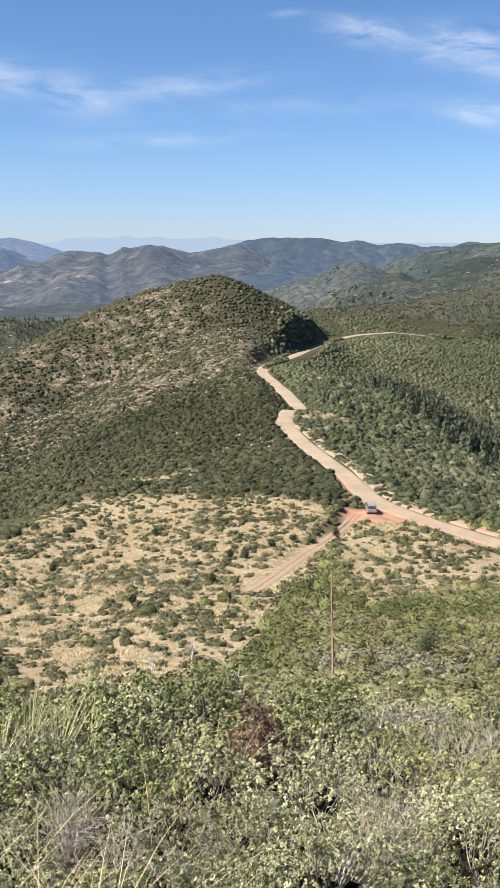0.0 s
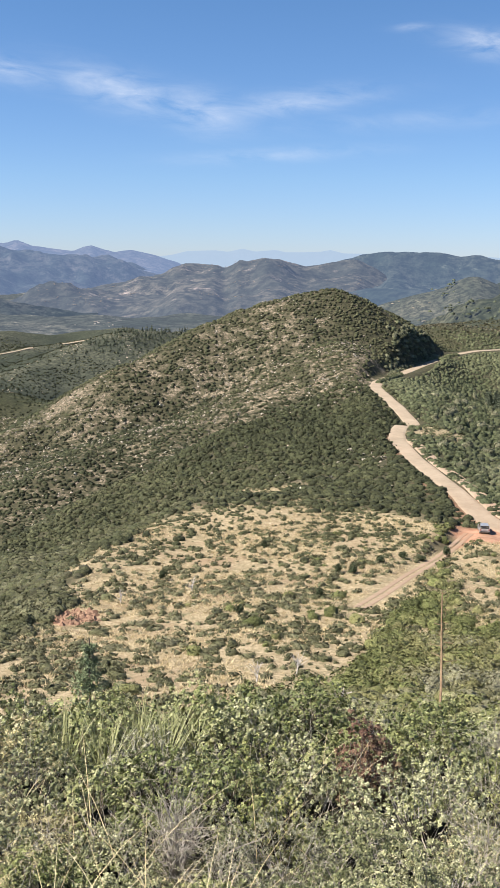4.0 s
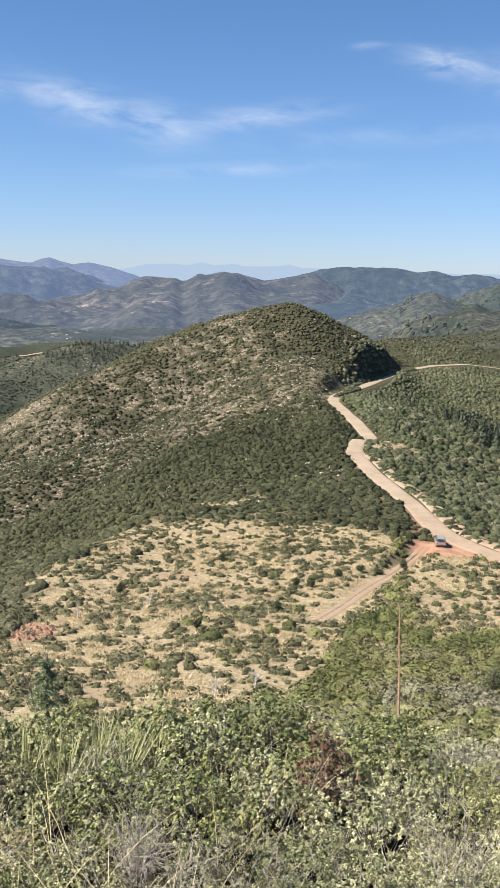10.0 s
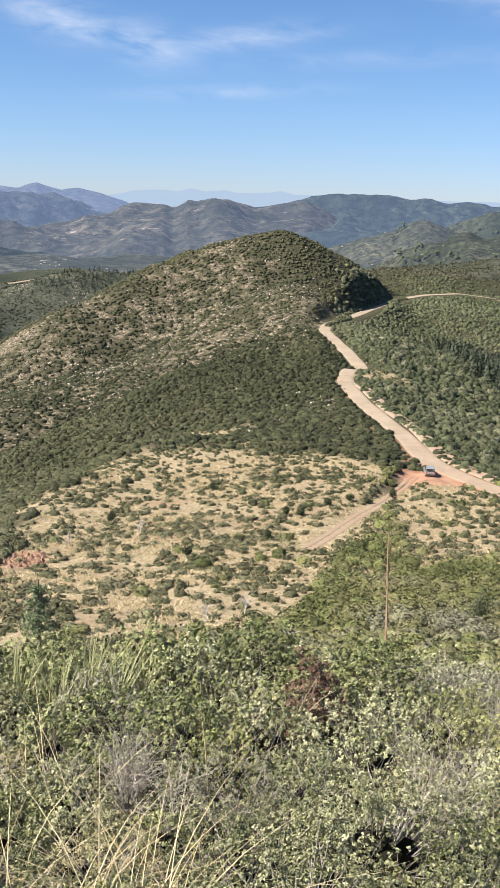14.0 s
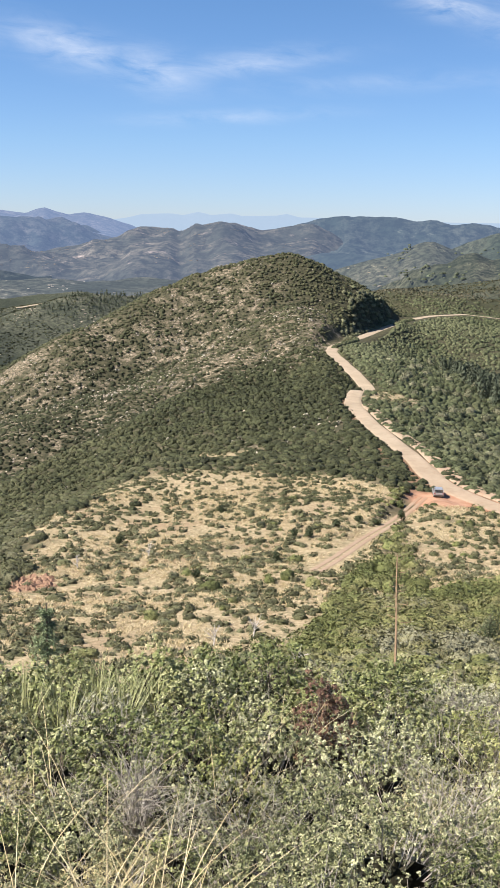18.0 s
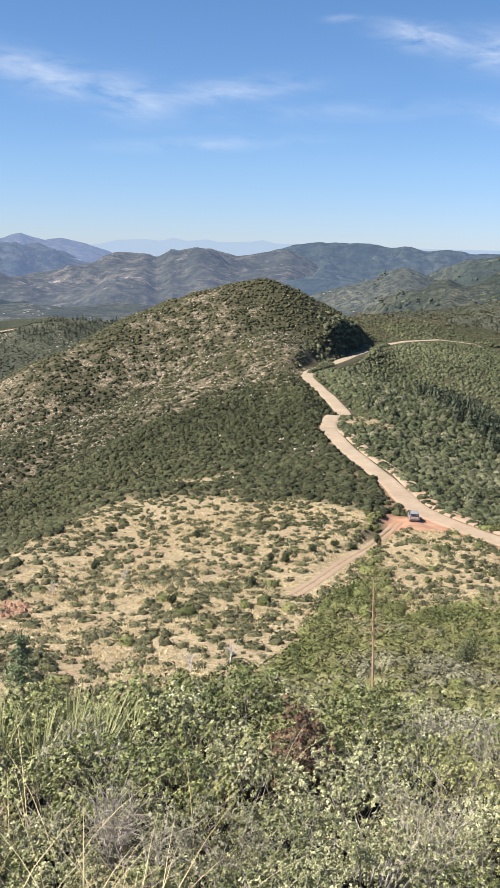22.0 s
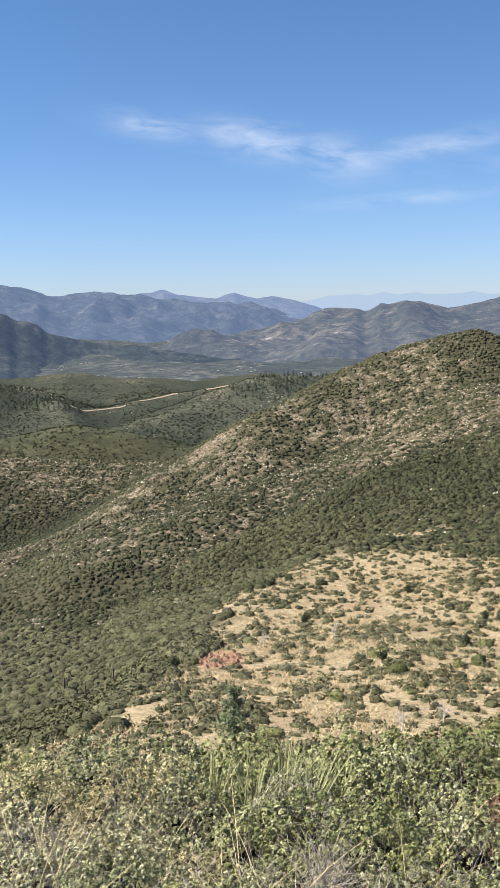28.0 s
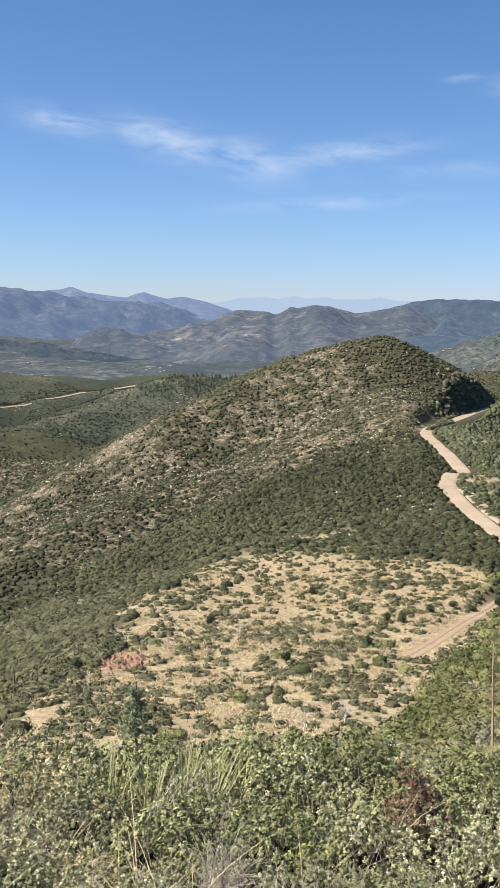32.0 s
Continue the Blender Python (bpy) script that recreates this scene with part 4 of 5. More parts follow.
    clumps("hill_woods", x, y, rng.uniform(1.0, 1.8, len(x)), 30, 0.3, CONIFER, "dark conifer wood on a distant knoll", "trees", 1.3, pointed=True)

    def shady_side(x, y):
        r, bearing = np.hypot(x, y), np.degrees(np.arctan2(x, y))
        behind = r - np.interp(bearing, [0.7, 0.8, 2.3, 3.4, 4.8], [376, 390, 430, 468, 511])
        return smooth(1.0, 2.0, bearing) * smooth(5.2, 4.2, bearing) * smooth(0, 6, behind) * smooth(60, 30, behind)
    x, y = scatter(1700, 395, 500, 0, 5.5, shady_side)
    clumps("shady_oaks", x, y, rng.uniform(0.8, 1.7, len(x)), 14, 0.2, LUSH_LIFTED, "dark oaks on the shaded side of the cone hill", "trees", 0.9, rng.uniform(0.5, 1.0, len(x)), sides=7, rings=2)
    a = np.concatenate([rng.uniform(0.9, 2.1, 150), rng.uniform(4.3, 5.2, 60)])
    r = np.interp(a, [0.7, 0.8, 2.3, 3.4, 4.8, 6.2], [372, 386, 425, 462, 506, 530]) - rng.uniform(4.5, 9, len(a))
    x, y = r * np.sin(np.radians(a)), r * np.cos(np.radians(a))
    clumps("roadside_oaks", x, y, rng.uniform(0.9, 1.6, len(x)), 16, 0.16, LUSH_LIFTED, "green oaks hiding a stretch of the dirt road", "scrub", 0.9, rng.uniform(0.1, 0.7, len(x)), sides=7, rings=2)


def plant_straw():
    """Dry grass tufts on the bench: fans of narrow blades."""
    x, y = scatter(95000, 44, 210, -34, 17, lambda x, y: (straw_zone(x, y) > 0.5) * off_road(x, y, 0.8) * smooth(-0.3, 0.2, fbm(x, y, 9, 3, 71)))
    n, k = len(x), 6
    lean = rng.normal(0, 0.9, (n, k, 2))
    h = rng.uniform(0.14, 0.36, (n, 1)) * rng.uniform(0.7, 1.2, (n, k))
    foot = np.stack([rng.normal(0, 0.09, (n, k)), rng.normal(0, 0.09, (n, k)), np.full((n, k), -0.03)], -1)
    tip = foot + np.stack([lean[..., 0] * h, lean[..., 1] * h, h], -1)
    ang = rng.uniform(0, 6.28, (n, k))
    side = np.stack([np.cos(ang), np.sin(ang), np.zeros((n, k))], -1) * 0.04
    v = np.stack([foot - side, foot + side, tip], 2) + np.stack([x, y, land(x, y)], -1)[:, None, None, :]
    me = mesh_from("dry_grass", v.reshape(-1, 3), np.arange(n * k * 3).reshape(-1, 3), False)
    add_values(me, "tint", np.repeat(rng.random(n), k * 3))
    me.materials.append(STRAW)
    tagged(new("dry_grass", me), "dry straw-coloured bunch grass", "grass", kind="stuff")


def stones(name, x, y, size, mat, label):
    """Many loose stones as one mesh, each of nine faces, sunk a little into the ground."""
    n = len(x)
    base = np.array([[1, 0, 0], [0.3, 0.95, 0], [-0.8, 0.55, 0], [-0.75, -0.6, 0], [0.35, -0.9, 0], [0.1, 0.1, 0.75], [0.55, 0.4, 0.45], [-0.5, 0.0, 0.5]])
    tri = np.array([[0, 6, 4], [6, 5, 4], [0, 1, 6], [1, 2, 6], [6, 2, 5], [2, 7, 5], [2, 3, 7], [7, 3, 5], [3, 4, 5]])
    turn = rng.uniform(0, 6.28, n)
    c, s = np.cos(turn)[:, None], np.sin(turn)[:, None]
    b_ = base[None] * rng.uniform(0.7, 1.3, (n, 8, 1))
    v = np.stack([b_[..., 0] * c - b_[..., 1] * s, b_[..., 0] * s + b_[..., 1] * c, b_[..., 2] - 0.1], -1) * size[:, None, None]
    v += np.stack([x, y, land(x, y)], -1)[:, None, :]
    me = mesh_from(name, v.reshape(-1, 3), (tri[None] + 8 * np.arange(n)[:, None, None]).reshape(-1, 3), False)
    me.materials.append(mat)
    tagged(new(name, me), label, "stones", kind="stuff")


def strew_stones():
    x, y = scatter(9000, 200, 540, -35, 4, lambda x, y: (0.05 + 0.3 * bare_zone(x, y) + 0.6 * smooth(26, 8, line_distance(x, y, ACROSS)[0])) * off_road(x, y))
    u, v = scatter(40000, 640, 1000, -34, -9, lambda x, y: 0.16 * smooth(-0.1, 0.3, fbm(x, y, 30, 2, 97)) * np.maximum(smooth(22, 6, line_distance(x, y, FOLD)[0]), np.maximum(0.5 * smooth(26, 8, line_distance(x, y, KNOB)[0]), smooth(40, 12, line_distance(x, y, WOODED)[0]))))
    size = np.concatenate([rng.uniform(0.2, 0.62, len(x)), 0.3 + 0.7 * rng.random(len(u)) ** 2])
    stones("loose_stones", np.concatenate([x, u]), np.concatenate([y, v]), size, STONE, "pale weathered stones scattered on the hillsides")
    x, y = scatter(5000, 93, 112, -19, -14, lambda x, y: 0.3 * (red_zone(x, y) > 0.35))
    stones("red_rocks", x, y, 0.12 + 0.5 * rng.random(len(x)) ** 2, plain("red_rock", (0.175, 0.1, 0.068), (0.28, 0.175, 0.118), 1.5), "broken red rock on a slipped bank")
    x, y = scatter(90000, 215, 600, -35, 4, lambda x, y: bare_zone(x, y) * off_road(x, y, 1.5) * (0.012 + 0.15 * smooth(0.0, 0.2, fbm(x, y, 16, 3, 98))))
    x, y = (v[keep] for keep in [in_view(x, y)] for v in (x, y))
    clumps("bleached_brush", x, y, rng.uniform(0.35, 0.85, len(x)), 7, 0.42, DEAD_BRUSH, "bleached dead brush standing among the chaparral", "scrub", 0.8, rng.random(len(x)))


def crags(name, ranges, count, low, high, mat, label):
    """Pale outcrops of broken rock standing out of a distant slope."""
    spots = np.concatenate([RANGE_POINTS[r] for r in ranges])
    where = fbm(spots[:, 0], spots[:, 1], 160, 3, 93) + 0.8 * fbm(spots[:, 0], spots[:, 1], 45, 2, 94)
    spots = spots[where > 0.2]
    spots = spots[rng.integers(0, len(spots), count)] + rng.normal(0, 6, (count, 3)) * np.array([1, 1, 0])
    ring = np.arange(6) * math.pi / 3
    base = np.concatenate([np.stack([np.cos(ring), np.sin(ring), np.full(6, -0.4)], -1), 0.7 * np.stack([np.cos(ring + 0.4), np.sin(ring + 0.4), np.full(6, 0.6)], -1), [[0, 0, 0.75]]])
    tri = [[j, (j + 1) % 6, 6 + j] for j in range(6)] + [[(j + 1) % 6, 6 + (j + 1) % 6, 6 + j] for j in range(6)] + [[6 + j, 6 + (j + 1) % 6, 12] for j in range(6)]
    size = rng.uniform(low, high, (count, 1, 1)) * rng.uniform(0.6, 1.4, (count, 13, 1))
    v = base[None] * size * np.array([1.5, 1.0, 0.55]) + spots[:, None, :]
    me = mesh_from(name, v.reshape(-1, 3), (np.array(tri)[None] + 13 * np.arange(count)[:, None, None]).reshape(-1, 3), False)
    me.materials.append(mat)
    tagged(new(name, me), label, "rocks", kind="stuff")


def valley_houses():
    """Far, pale houses and sheds strewn over the hazy valley floor: walls and a gable roof each."""
    x, y = scatter(900, 1500, 2250, -30, -9, lambda x, y: smooth(0.0, 0.25, fbm(x, y, 90, 3, 95)) * 0.5)
    n = len(x)
    w, d, h = rng.uniform(0.9, 2.4, n), rng.uniform(0.9, 2, n), rng.uniform(0.4, 1.0, n)
    z = land(x, y)
    plan = np.array([[-1, -1], [1, -1], [1, 1], [-1, 1]])
    low = np.stack([x[:, None] + plan[:, 0] * w[:, None], y[:, None] + plan[:, 1] * d[:, None], np.broadcast_to((z - 3)[:, None], (n, 4))], -1)
    top = low + np.array([0, 0, 1.0]) * (h + 3)[:, None, None]
    ends = np.stack([0.5 * (top[:, 0] + top[:, 3]), 0.5 * (top[:, 1] + top[:, 2])], 1) + np.array([0, 0, 0.5])
    v = np.concatenate([low, top, ends], 1)
    tri = np.array([[0, 1, 5], [0, 5, 4], [1, 2, 6], [1, 6, 5], [2, 3, 7], [2, 7, 6], [3, 0, 4], [3, 4, 7], [4, 5, 9], [4, 9, 8], [6, 7, 8], [6, 8, 9], [7, 4, 8], [5, 6, 9]])
    me = mesh_from("valley_houses", v.reshape(-1, 3), (tri[None] + 10 * np.arange(n)[:, None, None]).reshape(-1, 3), False)
    me.materials.append(plain("pale_walls", (0.2, 0.185, 0.17), (0.36, 0.335, 0.31), 0.02))
    tagged(new("valley_houses", me), "tiny pale houses strewn over the hazy valley floor", "houses", kind="stuff")


plant_hills()
plant_straw()
strew_stones()
crags("range_crags", ["backdrop_brown_range"], 1100, 0.6, 1.7, plain("range_rock", (0.105, 0.09, 0.08), (0.18, 0.155, 0.14), 0.05), "pale brown outcrops on the distant range")
crags("ridge_crags", ["backdrop_rocky_ridge", "backdrop_green_hill"], 900, 0.5, 1.9, plain("ridge_rock", (0.13, 0.115, 0.09), (0.25, 0.215, 0.175), 0.1), "pale crags on the rocky green ridge")
valley_houses()


# ---- foreground plants ----
OAK = foliage_material("scrub_oak_leaves", [(0.113, 0.121, 0.0562), (0.243, 0.244, 0.121), (0.385, 0.37, 0.225)], 0.5, 0.25, 0.45, 0.0)
BRIGHT = foliage_material("yellow_green_leaves", [(0.126, 0.139, 0.0445), (0.233, 0.235, 0.0788), (0.299, 0.288, 0.132)], 0.55, 0.2, 0.4, 0.0)
OLIVE = foliage_material("manzanita_leaves", [(0.0989, 0.114, 0.0416), (0.2, 0.211, 0.0788), (0.291, 0.285, 0.148)], 0.55, 0.2, 0.4, 0.0)
SILVER = foliage_material("silver_sage_leaves", [(0.204, 0.196, 0.131), (0.267, 0.259, 0.179), (0.329, 0.314, 0.227)], 0.8, 0.1, 0.35)
DRY_LEAF = foliage_material("dry_tan_leaves", [(0.242, 0.21, 0.104), (0.363, 0.312, 0.17), (0.507, 0.443, 0.255)], 0.8, 0.1, 0.4)
RUST = foliage_material("dead_rust_leaves", [(0.11, 0.062, 0.045), (0.17, 0.1, 0.07), (0.27, 0.185, 0.115)], 0.8, 0.1, 0.35)
TWIG = plain("grey_twigs", (0.2, 0.17, 0.145), (0.36, 0.33, 0.3), 6.0)
DRY_TWIG = plain("dry_twigs", (0.26, 0.225, 0.19), (0.44, 0.39, 0.34), 6.0)
BARK = plain("dark_bark", (0.08, 0.06, 0.045), (0.16, 0.12, 0.09), 8.0)
# near-black colour that paints shade into the hearts of the bushes
SHADE_CORE = plain("painted_shade", (0.012, 0.012, 0.007), (0.038, 0.034, 0.02), 22.0)
STALK = plain("dry_stalk", (0.2, 0.13, 0.08), (0.32, 0.22, 0.14), 5.0)
GRASS = foliage_material("drying_grass", [(0.216, 0.208, 0.096), (0.304, 0.276, 0.136), (0.4, 0.352, 0.2)])
BLADE = foliage_material("sotol_blades", [(0.192, 0.204, 0.088), (0.272, 0.276, 0.124), (0.36, 0.344, 0.176)], 0.5, 0.3, 0.25)


def unit(v):
    return v / np.maximum(np.linalg.norm(v, axis=-1, keepdims=True), 1e-9)


def leaf_mesh(name, points, normals, length, width, tint, mat, folded=True):
    """Small leaves, one at each point: folded ovals, or plain pointed ones."""
    n = len(points)
    t1 = unit(np.cross(normals, rng.normal(size=(n, 3))))
    t2 = np.cross(normals, t1)
    l, w = (length * rng.uniform(0.7, 1.25, n))[:, None], (width * rng.uniform(0.75, 1.2, n))[:, None]
    lift = normals * w * 0.35
    v = np.stack([points - t1 * l * 0.5, points + t2 * w * 0.5 + lift, points + t1 * l * 0.5, points - t2 * w * 0.5 + lift], 1)
    if not folded:
        v = np.stack([points - t1 * l * 0.5, points + t1 * l * 0.3 + t2 * w * 0.6, points + t1 * l * 0.3 - t2 * w * 0.6], 1)
    sides = v.shape[1]
    f = (np.array([[0, 1, 2], [0, 2, 3]][:sides - 2])[None] + sides * np.arange(n)[:, None, None]).reshape(-1, 3)
    me = mesh_from(name, v.reshape(-1, 3), f, False)
    add_values(me, "tint", np.repeat(np.clip(tint + rng.normal(0, 0.18, n), 0, 1), sides))
    me.materials.append(mat)
    return me


def stick_mesh(name, paths, radius, mat):
    """Thin three-sided twigs along bent paths of equal length: an array of twig, point, xyz."""
    n, k, _ = paths.shape
    d = unit(np.gradient(paths, axis=1))
    a = unit(np.cross(d, np.array([0.31, 0.87, 0.38])))
    b_ = np.cross(d, a)
    taper = (np.linspace(1, 0.3, k)[None, :] * np.broadcast_to(radius, (n,))[:, None])[..., None]
    rings = [paths + taper * (math.cos(q) * a + math.sin(q) * b_) for q in (0, 2.094, 4.189)]
    v = np.stack(rings, 2)
    f = []
    for i in range(k - 1):
        for j in range(3):
            j2 = (j + 1) % 3
            f.append([3 * i + j, 3 * i + j2, 3 * i + 3 + j2, 3 * i + 3 + j])
    f = (np.array(f)[None] + 3 * k * np.arange(n)[:, None, None]).reshape(-1, 4)
    me = mesh_from(name, v.reshape(-1, 3), f, False)
    me.materials.append(mat)
    return me


def child(name, me, parent, label="", stuff=False):
    ob = new(name, me)
    ob.parent = parent
    return tagged(ob, label, kind="stuff" if stuff else "")


def base_of(name, x, y, label, category, group=""):
    ob = new(name)
    ob.location = (x, y, float(land(np.array([x]), np.array([y]))[0]))
    ob.empty_display_size = 0.1
    return tagged(ob, label, category, group)


def bush(x, y, radius, height, kind, leaves, sprays=64, big=1.0):
    """A bush of many tight leaf clusters at the ends of bent stems, with gaps kept dark by a near-black core."""
    name, label, mat, length, width, wood, fill = KINDS[kind]
    root = base_of(name, x, y, label, "shrub", "shrubs on the hilltop")
    d = rng.normal(size=(sprays, 3))
    d[:, 2] = np.abs(d[:, 2]) * 0.9
    d = unit(d)
    lobes = unit(rng.normal(size=(5, 3)) + np.array([0, 0, 0.5]))
    lump = np.max(d @ lobes.T, axis=1)
    reach = (rng.uniform(0.5, 1.05, sprays) * (0.62 + 0.42 * np.clip(lump, 0, 1) ** 2))[:, None]
    tips = d * reach * np.array([radius, radius, height])
    tips[:, 2] = tips[:, 2] * 0.9 + 0.1 * height
    start = tips * np.array([0.08, 0.08, 0])
    mid = 0.5 * tips + rng.normal(0, 0.05, (sprays, 3)) * radius
    t = np.linspace(0, 1, 4)[None, :, None]
    paths = start[:, None] * (1 - t) ** 2 + 2 * mid[:, None] * t * (1 - t) + tips[:, None] * t * t
    child("branchwork", stick_mesh("branchwork", paths, rng.uniform(0.003, 0.008, sprays) * (0.4 if fill < 0.6 else 1.0), wood), root, stuff=True)
    if fill > 0:
        tufts, each = int(leaves * fill / 8), 8
        which = (sprays * rng.random(tufts) ** 0.9).astype(int)
        spread = (rng.uniform(0.7, 1.5, sprays) * 0.085 * (radius / 0.7) ** 0.5)[which, None]
        out = unit(rng.normal(size=(tufts, 3)))
        centres = tips[which] + out * rng.uniform(0.2, 1.35, (tufts, 1)) * spread
        shell = rng.normal(size=(tufts, 3))
        shell[:, 2] = np.abs(shell[:, 2]) * 0.9
        shell = unit(shell)
        swell = (0.62 + 0.42 * np.clip(np.max(shell @ lobes.T, axis=1), 0, 1) ** 2) * rng.uniform(0.68, 1.0, tufts)
        loose = rng.random(tufts) < 0.6
        centres[loose] = (shell * swell[:, None] * np.array([radius, radius, height * 0.95]) + np.array([0, 0, 0.07 * height]))[loose]
        out[loose] = shell[loose]
        facing = unit(0.8 * out + 0.6 * d[which] + rng.normal(0, 0.3, (tufts, 3)) + np.array([0, 0, 0.15]))
        petal = unit(rng.normal(size=(tufts, each, 3)))
        n = tufts * each
        pts = (centres[:, None] + petal * (0.75 * length * big) * rng.uniform(0.4, 1.1, (tufts, each, 1))).reshape(-1, 3)
        pts[:, 2] = np.maximum(pts[:, 2], 0.03)
        normals = unit((facing[:, None] + 0.55 * petal + rng.normal(0, 0.25, (tufts, each, 3))).reshape(-1, 3))
        tint = rng.uniform(0.0, 0.8) + rng.normal(0, 0.16, sprays)[which] + rng.normal(0, 0.24, tufts)
        tint = np.repeat(tint, each)
        child("foliage", leaf_mesh("foliage", pts, normals, length * big, width * big, tint, mat, big < 1.0), root, stuff=True)
    # added dome, near-black, so the gaps between leaves look deeply shaded
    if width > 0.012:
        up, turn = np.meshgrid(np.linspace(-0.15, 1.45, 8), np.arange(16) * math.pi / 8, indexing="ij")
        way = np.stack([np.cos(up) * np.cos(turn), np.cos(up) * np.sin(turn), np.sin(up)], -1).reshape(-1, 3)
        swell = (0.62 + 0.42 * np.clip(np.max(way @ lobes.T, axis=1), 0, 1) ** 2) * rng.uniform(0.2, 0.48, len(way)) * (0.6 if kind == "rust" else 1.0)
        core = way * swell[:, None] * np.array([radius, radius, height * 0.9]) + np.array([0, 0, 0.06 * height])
        me = mesh_from("shade_core", core, grid_faces(8, 16, True), False)
        me.materials.append(SHADE_CORE)
        child("shade_core", me, root, "near-black dome standing in for the shade inside the bush")
    n = 420 if fill < 0.1 else 70 if fill < 0.9 and mat is SILVER else 34
    which = rng.integers(0, sprays, n)
    a = mid[which] + (tips[which] - mid[which]) * rng.uniform(0.2, 0.95, (n, 1))
    e_ = a + rng.normal(0, 1, (n, 3)) * np.array([0.14, 0.14, 0.12]) + np.array([0, 0, 0.09]) + 0.12 * d[which]
    e_[:, 2] = np.maximum(e_[:, 2], 0.02)
    mid2 = 0.5 * (a + e_) + rng.normal(0, 0.02, (n, 3))
    child("twig_tangle", stick_mesh("twig_tangle", np.stack([a, mid2, e_], 1), rng.uniform(0.0012, 0.0026, n), DRY_TWIG), root, stuff=True)
    if big < 1.25 and kind != "rust" and rng.random() < 0.7:
        for j in rng.integers(0, sprays, rng.integers(2, 6)):
            away = unit(d[j] + rng.normal(0, 0.35, 3))
            bends = tips[j] * 0.75 + away * np.linspace(0, rng.uniform(0.22, 0.42), 5)[:, None] + np.cumsum(rng.normal(0, 0.022, (5, 3)), axis=0)
            bends[:, 2] = np.maximum(bends[:, 2], 0.05)
            child("dead_branch", stick_mesh("dead_branch", bends[None], rng.uniform(0.005, 0.009), DRY_TWIG), root, "bleached dead branch")
    root.rotation_euler = (0, 0, rng.uniform(0, 6.28))
    return root


KINDS = {
    "oak": ("scrub_oak", "grey-green scrub oak bush with small stiff leaves", OAK, 0.026, 0.017, TWIG, 1.0),
    "bright": ("yellow_green_shrub", "bright yellow-green leafy shrub on the hilltop slope", BRIGHT, 0.025, 0.0145, BARK, 1.0),
    "olive": ("manzanita", "olive-green manzanita bush with oval leaves", OLIVE, 0.03, 0.02, BARK, 0.95),
    "silver": ("silvery_shrub", "silvery grey shrub with thin dry leaves", SILVER, 0.027, 0.009, TWIG, 0.85),
    "dry": ("dry_tan_shrub", "dry tan shrub of fine curled stems and leaves", DRY_LEAF, 0.036, 0.007, TWIG, 0.95),
    "dead": ("dead_shrub", "bare grey dead shrub of tangled twigs", SILVER, 0.03, 0.01, TWIG, 0.0),
    "rust": ("dead_rust_shrub", "dying shrub with rust-red dry leaves", RUST, 0.024, 0.014, TWIG, 0.8),
}


def plant_hilltop():
    placed = list(SOTOLS)
    fixed = [(0.6, 10.1, 0.36, 1.14, "rust"), (1.7, 10.2, 0.3, 1.08, "rust"), (8.4, 7.3, 0.62, 1.15, "dead"), (-10.6, 7.8, 0.3, 0.85, "dead"), (-9.0, 12.2, 0.6, 1.1, "olive"), (-2.2, 12.6, 0.8, 1.15, "olive"), (-6.0, 12.8, 0.7, 1.0, "olive"), (6.6, 12.0, 0.7, 0.8, "silver"),
             (-11.5, 6.0, 0.5, 0.6, "dry"), (11.0, 12.6, 0.8, 0.8, "silver"), (-25, 6.5, 0.7, 0.8, "dry"), (-27, 9.5, 0.8, 0.7, "dead")]
    for a, r, w, h, kind in fixed:
        x, y, _ = at(a, r, 0)
        placed.append((x, y))
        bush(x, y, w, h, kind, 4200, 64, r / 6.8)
    tries, sizes = 0, [0.2 if k < len(SOTOLS) else 0.75 if k < len(SOTOLS) + 2 else 0.55 for k in range(len(placed))]
    while tries < 12000 and len(placed) < 400:
        tries += 1
        r, a = math.sqrt(rng.uniform(4.7 ** 2, 15.2 ** 2)), rng.uniform(-35, 21)
        if 8.3 < r < 10 and -1 < a < 3:
            continue
        x, y, _ = at(a, r, 0)
        size = rng.uniform(0.42, 0.95) * (1.0 if tries < 3000 else 0.7)
        if min(math.hypot(x - p, y - q) - 0.5 * (size + s) for (p, q), s in zip(placed, sizes)) < 0:
            continue
        placed.append((x, y))
        sizes.append(size)
        pick = rng.random()
        if r > 12:
            kind = "olive" if pick < 0.7 else "bright" if pick < 0.85 else "oak"
        elif a < -15.5:
            kind = "oak" if pick < 0.52 else "silver" if pick < 0.64 else "olive" if pick < 0.69 else "dry"
        elif r > 10.4 and a > -2:
            kind = "olive" if pick < 0.55 else "silver" if pick < 0.68 else "dead" if pick < 0.74 else "bright"
        elif r > 8.7 and a > -1:
            kind = "bright" if pick < 0.6 else "olive" if pick < 0.82 else "oak"
        elif r > 8.7:
            kind = "oak" if pick < 0.42 else "olive" if pick < 0.76 else "bright" if pick < 0.95 else "silver"
        else:
            kind = "oak" if pick < 0.76 else "olive" if pick < 0.84 else "bright" if pick < 0.9 else "dry" if pick < 0.97 else "silver"
        share = (size / 0.75) ** 2
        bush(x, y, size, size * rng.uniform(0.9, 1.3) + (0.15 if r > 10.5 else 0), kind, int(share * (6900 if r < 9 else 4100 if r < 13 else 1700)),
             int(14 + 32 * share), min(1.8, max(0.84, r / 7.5)))


